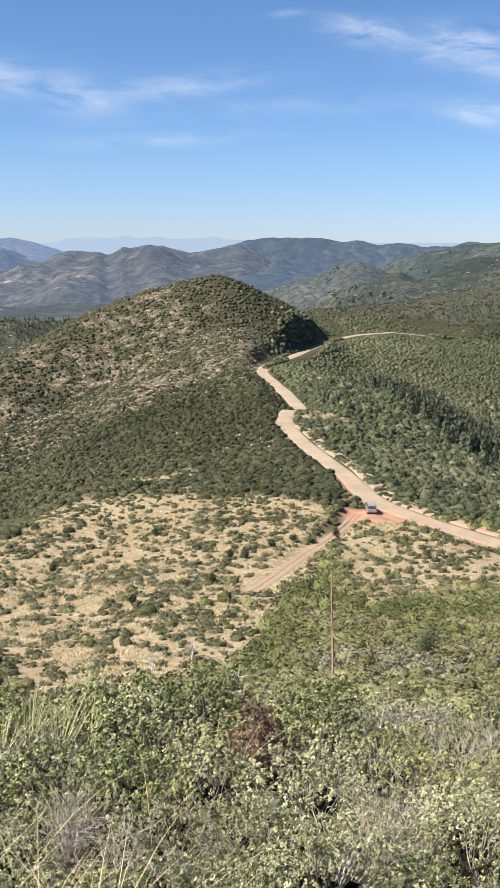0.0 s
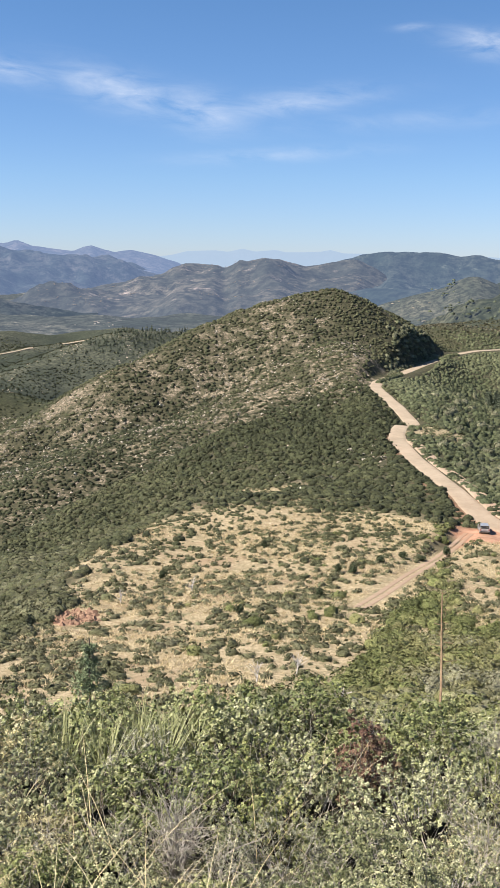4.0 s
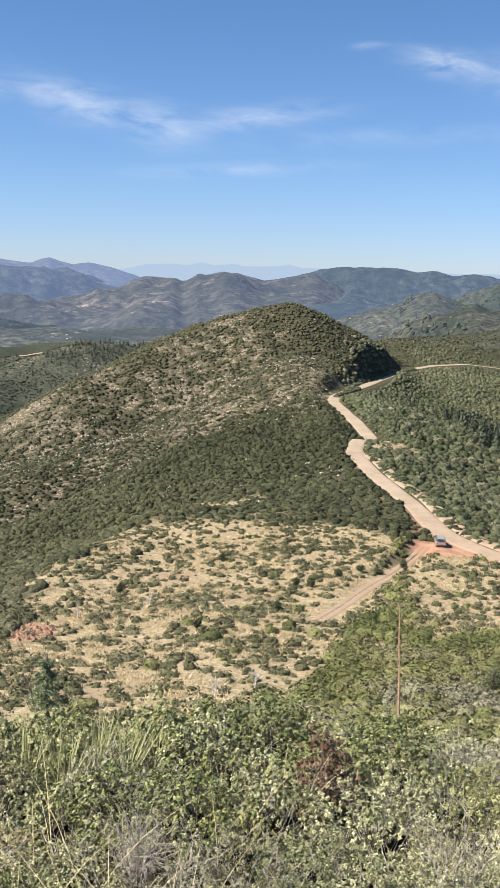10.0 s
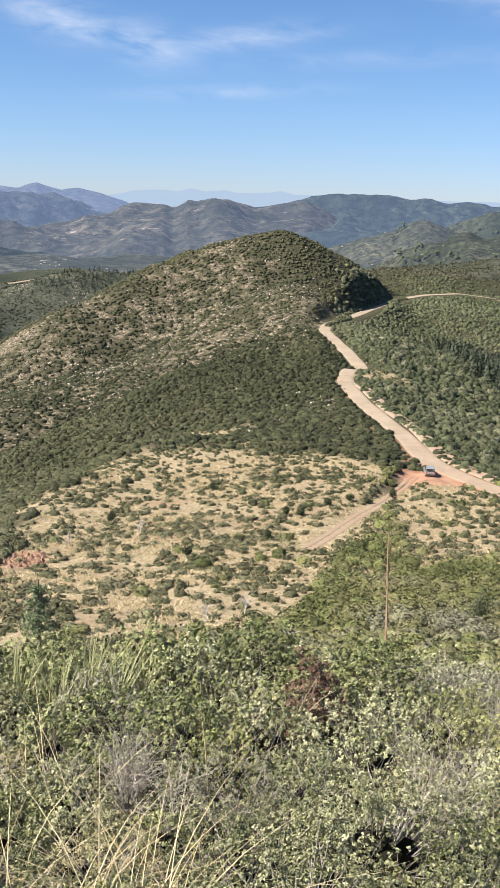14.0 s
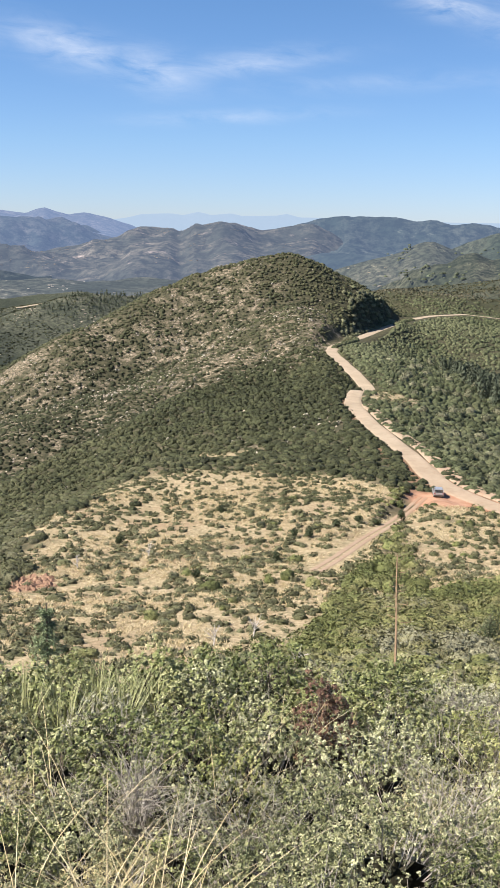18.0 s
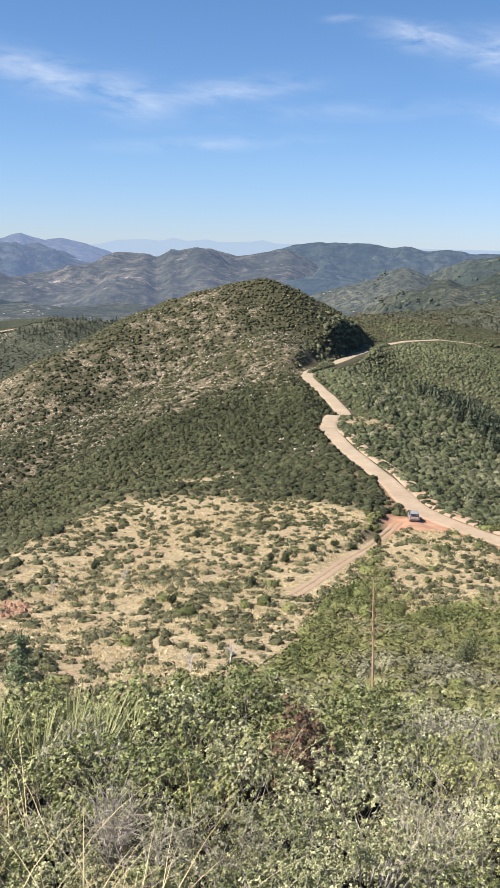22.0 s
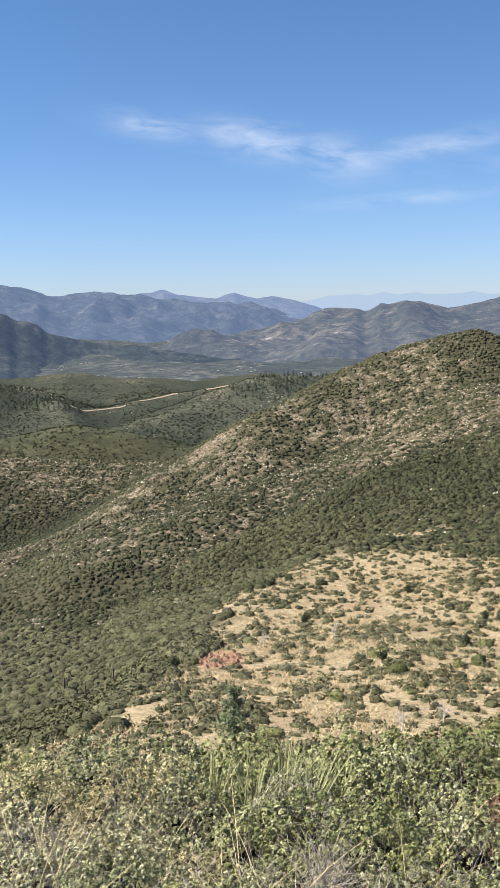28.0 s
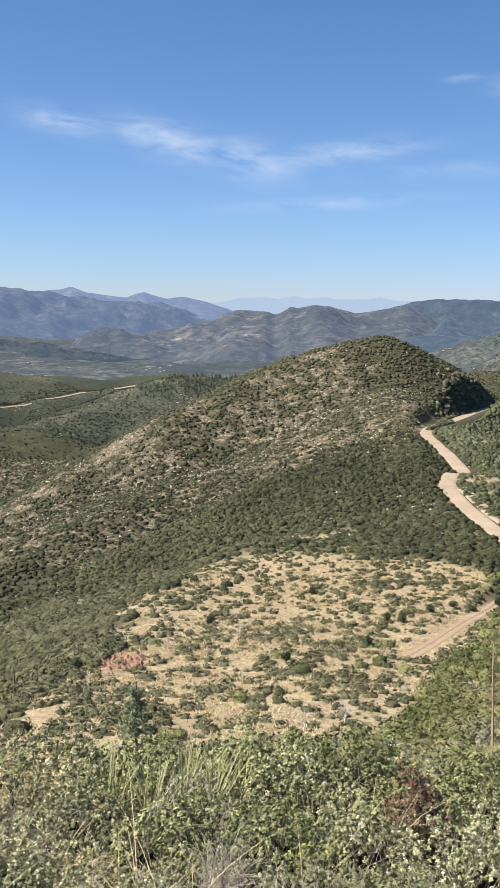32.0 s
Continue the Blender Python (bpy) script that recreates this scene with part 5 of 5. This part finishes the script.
def blades_mesh(name, roots, lengths, lean, width, droop, mat, segments=5):
    """Long thin blades that rise from their roots and arch over."""
    n = len(roots)
    heading = rng.uniform(0, 2 * np.pi, n)
    out = np.stack([np.cos(heading), np.sin(heading), np.zeros(n)], -1)
    side = np.stack([-np.sin(heading), np.cos(heading), np.zeros(n)], -1)
    ln, le = lengths[:, None, None], lean[:, None, None]
    t = np.linspace(0, 1, segments)[None, :, None]
    centre = roots[:, None] + out[:, None] * ln * (np.sin(le) * t + droop * t * t * 0.5) + np.array([0, 0, 1.0]) * ln * (np.cos(le) * t - droop * t * t * 0.35)
    w = width * (1 - t ** 2 * 0.85)
    v = np.stack([centre - side[:, None] * w, centre + side[:, None] * w], 2)
    f = np.array([[2 * i, 2 * i + 1, 2 * i + 3, 2 * i + 2] for i in range(segments - 1)])
    f = (f[None] + 2 * segments * np.arange(n)[:, None, None]).reshape(-1, 4)
    me = mesh_from(name, v.reshape(-1, 3), f, False)
    add_values(me, "tint", np.repeat(rng.random(n), 2 * segments))
    me.materials.append(mat)
    return me


def dry_grass():
    centres = [(a, r) for a, r in zip(rng.uniform(-34, 0, 7), np.sqrt(rng.uniform(22, 70, 7)))]
    centres += [(a, r) for a, r in zip(rng.uniform(-34, -16, 16), np.sqrt(rng.uniform(20, 150, 16)))]
    centres += [(-8.5, 4.8), (-7.2, 5.0), (-9.6, 5.2), (-11, 4.9), (-6.4, 5.4), (-12.8, 5.6), (-15.5, 5.3), (-17, 5.8), (-17.6, 5.2), (-14, 4.8), (-5, 8), (-3.5, 9), (-2.5, 10.5), (-1, 9.5)]
    pts = []
    for a, r in centres:
        x, y, _ = at(a, r, 0)
        k = rng.integers(5, 14)
        pts.append(np.stack([x + rng.normal(0, 0.13, k), y + rng.normal(0, 0.13, k)], -1))
    pts = np.concatenate(pts)
    roots = np.concatenate([pts, land(pts[:, 0], pts[:, 1])[:, None]], 1)
    n = len(roots)
    me = blades_mesh("dry_grass_stalks", roots, rng.uniform(0.7, 1.4, n), np.abs(rng.normal(0.2, 0.3, n)), 0.0034, 1.05, STRAW, 6)
    tagged(new("dry_grass_stalks", me), "tall straw-coloured dry grass stalks among the bushes", "grass", kind="stuff")
    k = 110
    a, r = rng.uniform(-9, 15, k), rng.uniform(7.2, 10.6, k)
    x, y = r * np.sin(np.radians(a)), r * np.cos(np.radians(a))
    keep = fbm(x, y, 1.6, 2, 91) > 0.02
    x, y = np.repeat(x[keep], 14), np.repeat(y[keep], 14)
    x, y = x + rng.normal(0, 0.07, len(x)), y + rng.normal(0, 0.07, len(y))
    roots, n = np.stack([x, y, land(x, y)], -1), len(x)
    me = blades_mesh("hilltop_grass", roots, rng.uniform(0.4, 0.8, n), np.abs(rng.normal(0.1, 0.25, n)), 0.0024, 0.4, GRASS, 4)
    tagged(new("hilltop_grass", me), "fine yellow-green grass growing up through the bushes", "grass", kind="stuff")


def sotol(a, r, size, count):
    x, y, _ = at(a, r, 0)
    SOTOLS.append((x, y))
    root = base_of("sotol", x, y, "pale green sotol with long narrow blades", "sotol", "sotols")
    roots = rng.normal(0, 0.04, (count, 3)) + np.array([0, 0, 0.12])
    lean = rng.uniform(0.0, 0.8, count)
    lengths = size * rng.uniform(0.75, 1.1, count)
    for k in range(count):
        child("blade", blades_mesh("blade", roots[k:k + 1], lengths[k:k + 1], lean[k:k + 1], 0.006, 0.18, BLADE), root)
    t = np.linspace(0, 1, 4)[:, None]
    child("trunk", stick_mesh("trunk", (np.array([[0, 0, -0.05]]) * (1 - t) + np.array([[0, 0, 0.15]]) * t)[None], 0.08, BARK), root)


def agave_stalk(a, r, height, thick_, pods, label):
    """A dead flower stalk of an agave, with the stubs of its branches."""
    x, y, _ = at(a, r, 0)
    root = base_of("agave_stalk", x, y, label, "agave stalk", "agave stalks")
    t = np.linspace(0, 1, 9)[:, None]
    bend = np.array([0.012, 0.0, 0.0]) * height
    line = np.array([[0, 0, -0.3]]) + np.array([[0, 0, height + 0.3]]) * t + bend * np.sin(t * 5) * t
    child("stem", stick_mesh("stem", line[None], thick_, STALK if thick_ < 0.1 else BARK), root)
    for k in range(pods):
        h = height * (0.62 + 0.37 * k / max(1, pods - 1))
        ang = k * 2.4
        l = 0.3 * (1.15 - 0.8 * k / pods) * (height / 6 + 0.3)
        s = np.array([0, 0, h])
        e_ = s + np.array([math.cos(ang) * l, math.sin(ang) * l, 0.12 * l])
        tip = e_ + np.array([0, 0, 0.35 * l])
        child("branch", stick_mesh("branch", np.stack([s, e_, tip])[None], 0.016, STALK), root)
    return root


def small_conifer(a, r, height, width, label):
    """A young conifer: a tapered trunk, whorls of limbs and many needle sprays."""
    x, y, _ = at(a, r, 0)
    root = base_of("young_conifer", x, y, label, "tree", "young conifers")
    t = np.linspace(0, 1, 6)[:, None]
    child("trunk", stick_mesh("trunk", (np.array([[0, 0, -0.1]]) * (1 - t) + np.array([[0.02, 0, height]]) * t)[None], 0.03 * height / 2, BARK), root)
    n = 80
    tier = (np.arange(n) // 8) / 10 + rng.uniform(0, 0.05, n)
    h = 0.08 + 0.9 * tier
    ang = np.arange(n) * 0.785 + (np.arange(n) // 8) * 0.4 + rng.normal(0, 0.12, n)
    reach = width * (1.04 - h) * rng.uniform(0.8, 1.1, n) + 0.03
    s = np.stack([np.zeros(n), np.zeros(n), h * height], -1)
    e_ = s + np.stack([np.cos(ang) * reach, np.sin(ang) * reach, reach * 0.3], -1)
    mid = 0.5 * (s + e_) - np.array([0, 0, 0.03])
    child("limbwork", stick_mesh("limbwork", np.stack([s, mid, e_], 1), 0.008, BARK), root, stuff=True)
    m = 4200
    w = rng.integers(0, n, m)
    f_ = rng.uniform(0.2, 1.05, m)[:, None]
    pts = s[w] * (1 - f_) + e_[w] * f_ + rng.normal(0, 0.026, (m, 3)) * (height / 2)
    normals = unit(rng.normal(size=(m, 3)) + np.array([0, 0, 0.6]))
    child("crown", leaf_mesh("needles", pts, normals, 0.055 * height / 2, 0.018 * height / 2, 0.5, SAPLING), root, stuff=True)
    return root


SAPLING = foliage_material("sapling_needles", [(0.11, 0.138, 0.07), (0.175, 0.21, 0.112), (0.26, 0.29, 0.17)], 0.6, 0.2, 0.4)

SOTOLS = []
for spec in ((-17.2, 11.3, 0.9, 50), (-15.0, 11.0, 0.85, 55), (-13.0, 11.5, 0.95, 60), (-11.2, 11.2, 0.9, 60), (-9.6, 11.6, 0.85, 50)):
    sotol(*spec)
rng = np.random.default_rng(11)
plant_hilltop()
dry_grass()
agave_stalk(5.1, 33, 6.5, 0.08, 18, "tall dead brown agave flower stalk above the scrub")
small_conifer(-15.85, 24, 3.9, 1.0, "young green conifer standing behind the hilltop bushes")


# ---- things on the bench and the saddle ----
def bm_part(name, bm, mat, parent, label=""):
    me = bpy.data.meshes.new(name)
    bm.to_mesh(me)
    bm.free()
    me.materials.append(mat)
    ob = new(name, me)
    ob.parent = parent
    return tagged(ob, label)


def slab(profile, half, inset=0.0, bevel=0.03):
    """A side profile (along, up) drawn out to both sides; inset narrows its upper points."""
    bm = bmesh.new()
    top = max(p[1] for p in profile)
    low = min(p[1] for p in profile)
    rings = []
    for side in (-1, 1):
        rings.append([bm.verts.new((side * (half - inset * (v - low) / (top - low + 1e-6)), u, v)) for u, v in profile])
    n = len(profile)
    bm.faces.new(rings[0]), bm.faces.new(list(reversed(rings[1])))
    for i in range(n):
        j = (i + 1) % n
        bm.faces.new([rings[0][j], rings[0][i], rings[1][i], rings[1][j]])
    bmesh.ops.recalc_face_normals(bm, faces=bm.faces)
    if bevel:
        bmesh.ops.bevel(bm, geom=bm.edges[:], offset=bevel, segments=2, affect="EDGES", clamp_overlap=True)
    return bm


def box(x0, x1, y0, y1, z0, z1, bevel=0.01):
    bm = bmesh.new()
    bmesh.ops.create_cube(bm, size=1, matrix=Matrix.Translation(((x0 + x1) / 2, (y0 + y1) / 2, (z0 + z1) / 2)) @ Matrix.Diagonal((x1 - x0, y1 - y0, z1 - z0, 1)))
    bmesh.ops.bevel(bm, geom=bm.edges[:], offset=bevel, segments=2, affect="EDGES", clamp_overlap=True)
    return bm


def disc(x0, x1, y, z, r, bevel=0.02):
    bm = bmesh.new()
    m = Matrix.Translation(((x0 + x1) / 2, y, z)) @ Matrix.Rotation(math.pi / 2, 4, "Y")
    bmesh.ops.create_cone(bm, cap_ends=True, segments=28, radius1=r, radius2=r, depth=x1 - x0, matrix=m)
    bmesh.ops.bevel(bm, geom=[e_ for e_ in bm.edges if e_.calc_face_angle(0) > 1], offset=bevel, segments=2, affect="EDGES", clamp_overlap=True)
    return bm


def paint(name, colour, rough, metal=0.0, spec=0.5):
    m, N, L, p = material(name, rough, spec)
    dust = mix(N, L, noise_tex(N, L, 3.0, 5, 0.6, 0.45, 0.8), colour, (0.36, 0.28, 0.2))
    L(dust, p.inputs["Base Color"])
    p.inputs["Metallic"].default_value = metal
    return m


def parked_car():
    silver, glass = paint("silver_paint", (0.5, 0.5, 0.52), 0.3, 0.6), paint("tinted_glass", (0.015, 0.017, 0.02), 0.08)
    rubber, black = paint("tyre_rubber", (0.025, 0.025, 0.025), 0.85), paint("black_plastic", (0.03, 0.03, 0.032), 0.6)
    red, alloy = paint("red_lens", (0.4, 0.02, 0.015), 0.2), paint("wheel_alloy", (0.45, 0.45, 0.46), 0.35, 0.8)
    car = base_of("suv", 21.0, 168.6, "dusty silver SUV parked on red dirt beside the road", "car")
    car.rotation_euler = (0, 0, radians(-1))
    car.scale = (0.92, 0.92, 0.92)
    body = [(-2.2, 0.42), (-2.28, 0.62), (-2.24, 1.0), (-2.1, 1.06), (1.0, 1.02), (2.0, 0.92), (2.24, 0.74), (2.26, 0.44), (1.9, 0.32), (-1.9, 0.32)]
    bm_part("body", slab(body, 0.92, 0.05, 0.05), silver, car)
    bm_part("cabin", slab([(-2.1, 1.03), (-1.82, 1.56), (-1.6, 1.62), (0.0, 1.62), (0.95, 1.03)], 0.86, 0.14, 0.04), glass, car, "dark tinted cabin glass")
    bm_part("roof", slab([(-1.9, 1.585), (-1.75, 1.66), (-0.4, 1.70), (0.18, 1.63), (0.12, 1.585)], 0.75, 0.04, 0.02), silver, car)
    for sx in (-1, 1):
        bm_part("roof_rail", box(sx * 0.66 - 0.02, sx * 0.66 + 0.02, -1.5, -0.1, 1.67, 1.74), black, car)
        bm_part("rear_pillar", slab([(-2.08, 1.03), (-1.84, 1.58), (-1.62, 1.60), (-1.78, 1.03)], 0.04, 0, 0.01), silver, car).location = (sx * 0.80, 0, 0)
        bm_part("tail_light", box(sx * 0.76 - 0.11, sx * 0.76 + 0.11, -2.32, -2.2, 0.84, 1.04, 0.02), red, car, "red tail light")
        bm_part("headlight", box(sx * 0.68 - 0.16, sx * 0.68 + 0.16, 2.12, 2.27, 0.7, 0.84, 0.02), alloy, car, "clear headlight")
        bm_part("mirror", box(sx * 0.98 - 0.09, sx * 0.98 + 0.09, 0.55, 0.67, 1.02, 1.16, 0.02), silver, car)
        for sy in (-1.32, 1.36):
            wheel = bm_part("wheel", disc(sx * 0.80 - 0.1, sx * 0.80 + 0.1, sy, 0.34, 0.2), black, car)
            bm_part("tyre", disc(sx * 0.82 - 0.115, sx * 0.82 + 0.115, sy, 0.34, 0.35, 0.04), rubber, wheel, "dusty black tyre")
            bm_part("rim", disc(sx * 0.94 - 0.02, sx * 0.94 + 0.015, sy, 0.34, 0.22, 0.01), alloy, wheel, "grey alloy rim")
    bm_part("rear_bumper", box(-0.9, 0.9, -2.36, -2.18, 0.4, 0.66, 0.05), black, car, "black plastic bumper")
    bm_part("rear_window", slab([(-2.135, 1.08), (-1.885, 1.52), (-1.86, 1.52), (-2.10, 1.08)], 0.68, 0.06, 0.005), glass, car, "tinted rear window")
    bm_part("number_plate", box(-0.26, 0.26, -2.375, -2.355, 0.72, 0.86, 0.004), alloy, car)
    bm_part("front_bumper", box(-0.9, 0.9, 2.16, 2.32, 0.38, 0.62, 0.05), black, car)


def juniper(a, r, height, width, label):
    """A dense little juniper: a short trunk and a ragged crown of sprays."""
    x, y, _ = at(a, r, 0)
    root = base_of("juniper", x, y, label, "juniper", "junipers on the bench")
    t = np.linspace(0, 1, 4)[:, None]
    child("trunk", stick_mesh("trunk", (np.array([[0, 0, -0.1]]) * (1 - t) + np.array([[0.05, 0, height * 0.8]]) * t)[None], 0.06, BARK), root)
    height, width, n = 0.8 * height, 0.8 * width, 1100
    lobes = rng.normal(0, 0.4, (7, 3)) * np.array([width, width, height * 0.45]) + np.array([0, 0, height * 0.5])
    w = rng.integers(0, 7, n)
    pts = lobes[w] * 0.7 + unit(rng.normal(size=(n, 3))) * rng.uniform(0.5, 1, (n, 1)) * np.array([width * 0.6, width * 0.6, height * 0.36]) + np.array([0, 0, height * 0.16])
    pts[:, 2] = np.abs(pts[:, 2])
    normals = unit(pts - np.array([0, 0, height * 0.4]) + rng.normal(0, 0.4, (n, 3)))
    child("crown", leaf_mesh("crown", pts, normals, 0.17, 0.09, 0.4, JUNIPER), root, stuff=True)


def snag(a, r, height):
    """A small dead tree, bleached and leafless."""
    x, y, _ = at(a, r, 0)
    root = base_of("dead_tree", x, y, "small bleached dead tree with bare branches", "dead tree", "dead trees")
    t = np.linspace(0, 1, 5)[:, None]
    child("trunk", stick_mesh("trunk", (np.array([[0, 0, -0.1]]) * (1 - t) + np.array([[0.2, 0, height * 0.55]]) * t)[None], 0.07, BLEACHED), root)
    for k in range(13):
        h = rng.uniform(0.15, 0.55) * height
        d = np.array([rng.normal(0, 0.5), rng.normal(0, 0.5), rng.uniform(0.5, 1.0)]) * height * rng.uniform(0.25, 0.6)
        s = np.array([0.2 * h / height, 0, h])
        child("branch", stick_mesh("branch", np.stack([s, s + 0.5 * d + rng.normal(0, 0.06, 3), s + d])[None], 0.03, BLEACHED), root)


JUNIPER = foliage_material("juniper_sprays", [(0.048, 0.0624, 0.0296), (0.072, 0.084, 0.044), (0.1, 0.108, 0.06)])
BLEACHED = plain("bleached_wood", (0.36, 0.32, 0.29), (0.52, 0.48, 0.45), 3.0)
parked_car()
for a, r, h, w in ((-2.2, 116.5, 1.9, 0.7), (-0.2, 133, 1.9, 1.1), (-1.1, 133, 1.7, 0.9), (1.3, 140, 1.2, 0.9), (2.6, 145, 1.3, 1.0), (3.7, 146, 1.2, 1.2), (5.1, 150.5, 2.4, 0.9), (-7.0, 104, 1.7, 0.6), (-11.5, 128, 2.0, 0.8), (-5.5, 150, 1.8, 0.7)):
    juniper(a, r, h, w, "dark green juniper bush in dry grass")
juniper(10.5, 77, 3.8, 1.5, "dark green juniper standing clear of the scrub")
juniper(14.8, 33, 2.6, 0.9, "dark green juniper standing clear of the scrub")
small_conifer(-6.5, 30, 2.7, 0.4, "young conifer tip among the hilltop bushes")
for a, r, h in ((-25.7, 138, 3.4), (-24.5, 123, 3.6), (-22.85, 104, 4.2), (-15.7, 82, 1.5)):
    agave_stalk(a, r, 0.8 * h, 0.2, 5, "dark dead agave flower stalk on the slope")
for a, r, h in ((-3.5, 74, 2.4), (-0.8, 60, 2.0), (-9.8, 118, 2.2), (-5.9, 70, 2.2), (-14.0, 112, 2.2)):
    snag(a, r, h)
scar = RANGE_POINTS["backdrop_middle_hill"]
bear = np.degrees(np.arctan2(scar[:, 0], scar[:, 1]))
scar = scar[np.abs(bear - 7.08) < 0.1]
scar = scar[np.argsort(-np.hypot(scar[:, 0], scar[:, 1]))][:5] + np.array([0, 0, 0.8])
edge = 2.2 * np.array([1, 0.25, 0.6])
me = mesh_from("road_cut", np.stack([scar - edge * np.array([1, 0, 0]), scar + edge * np.array([1, 0, 0])], 1).reshape(-1, 3), grid_faces(5, 2))
add_values(me, "red", np.zeros(10))
me.materials.append(DIRT)
tagged(new("road_cut", me), "pale scar of a road cut on a distant hill", "road", kind="structure")
for stretch in ([at(-24.7, 929, -82), at(-24.0, 930, -86), at(-22.6, 939, -86), at(-21.6, 946, -86)], [at(-20.8, 956, -81), at(-19.8, 962, -80), at(-18.6, 971, -78)], [at(-17.0, 983, -75), at(-16.2, 989, -74), at(-15.5, 994, -73)]):
    build_strip("far_road", stretch, 1.5, 0.9, DIRT, "pale dirt road on a distant hillside")
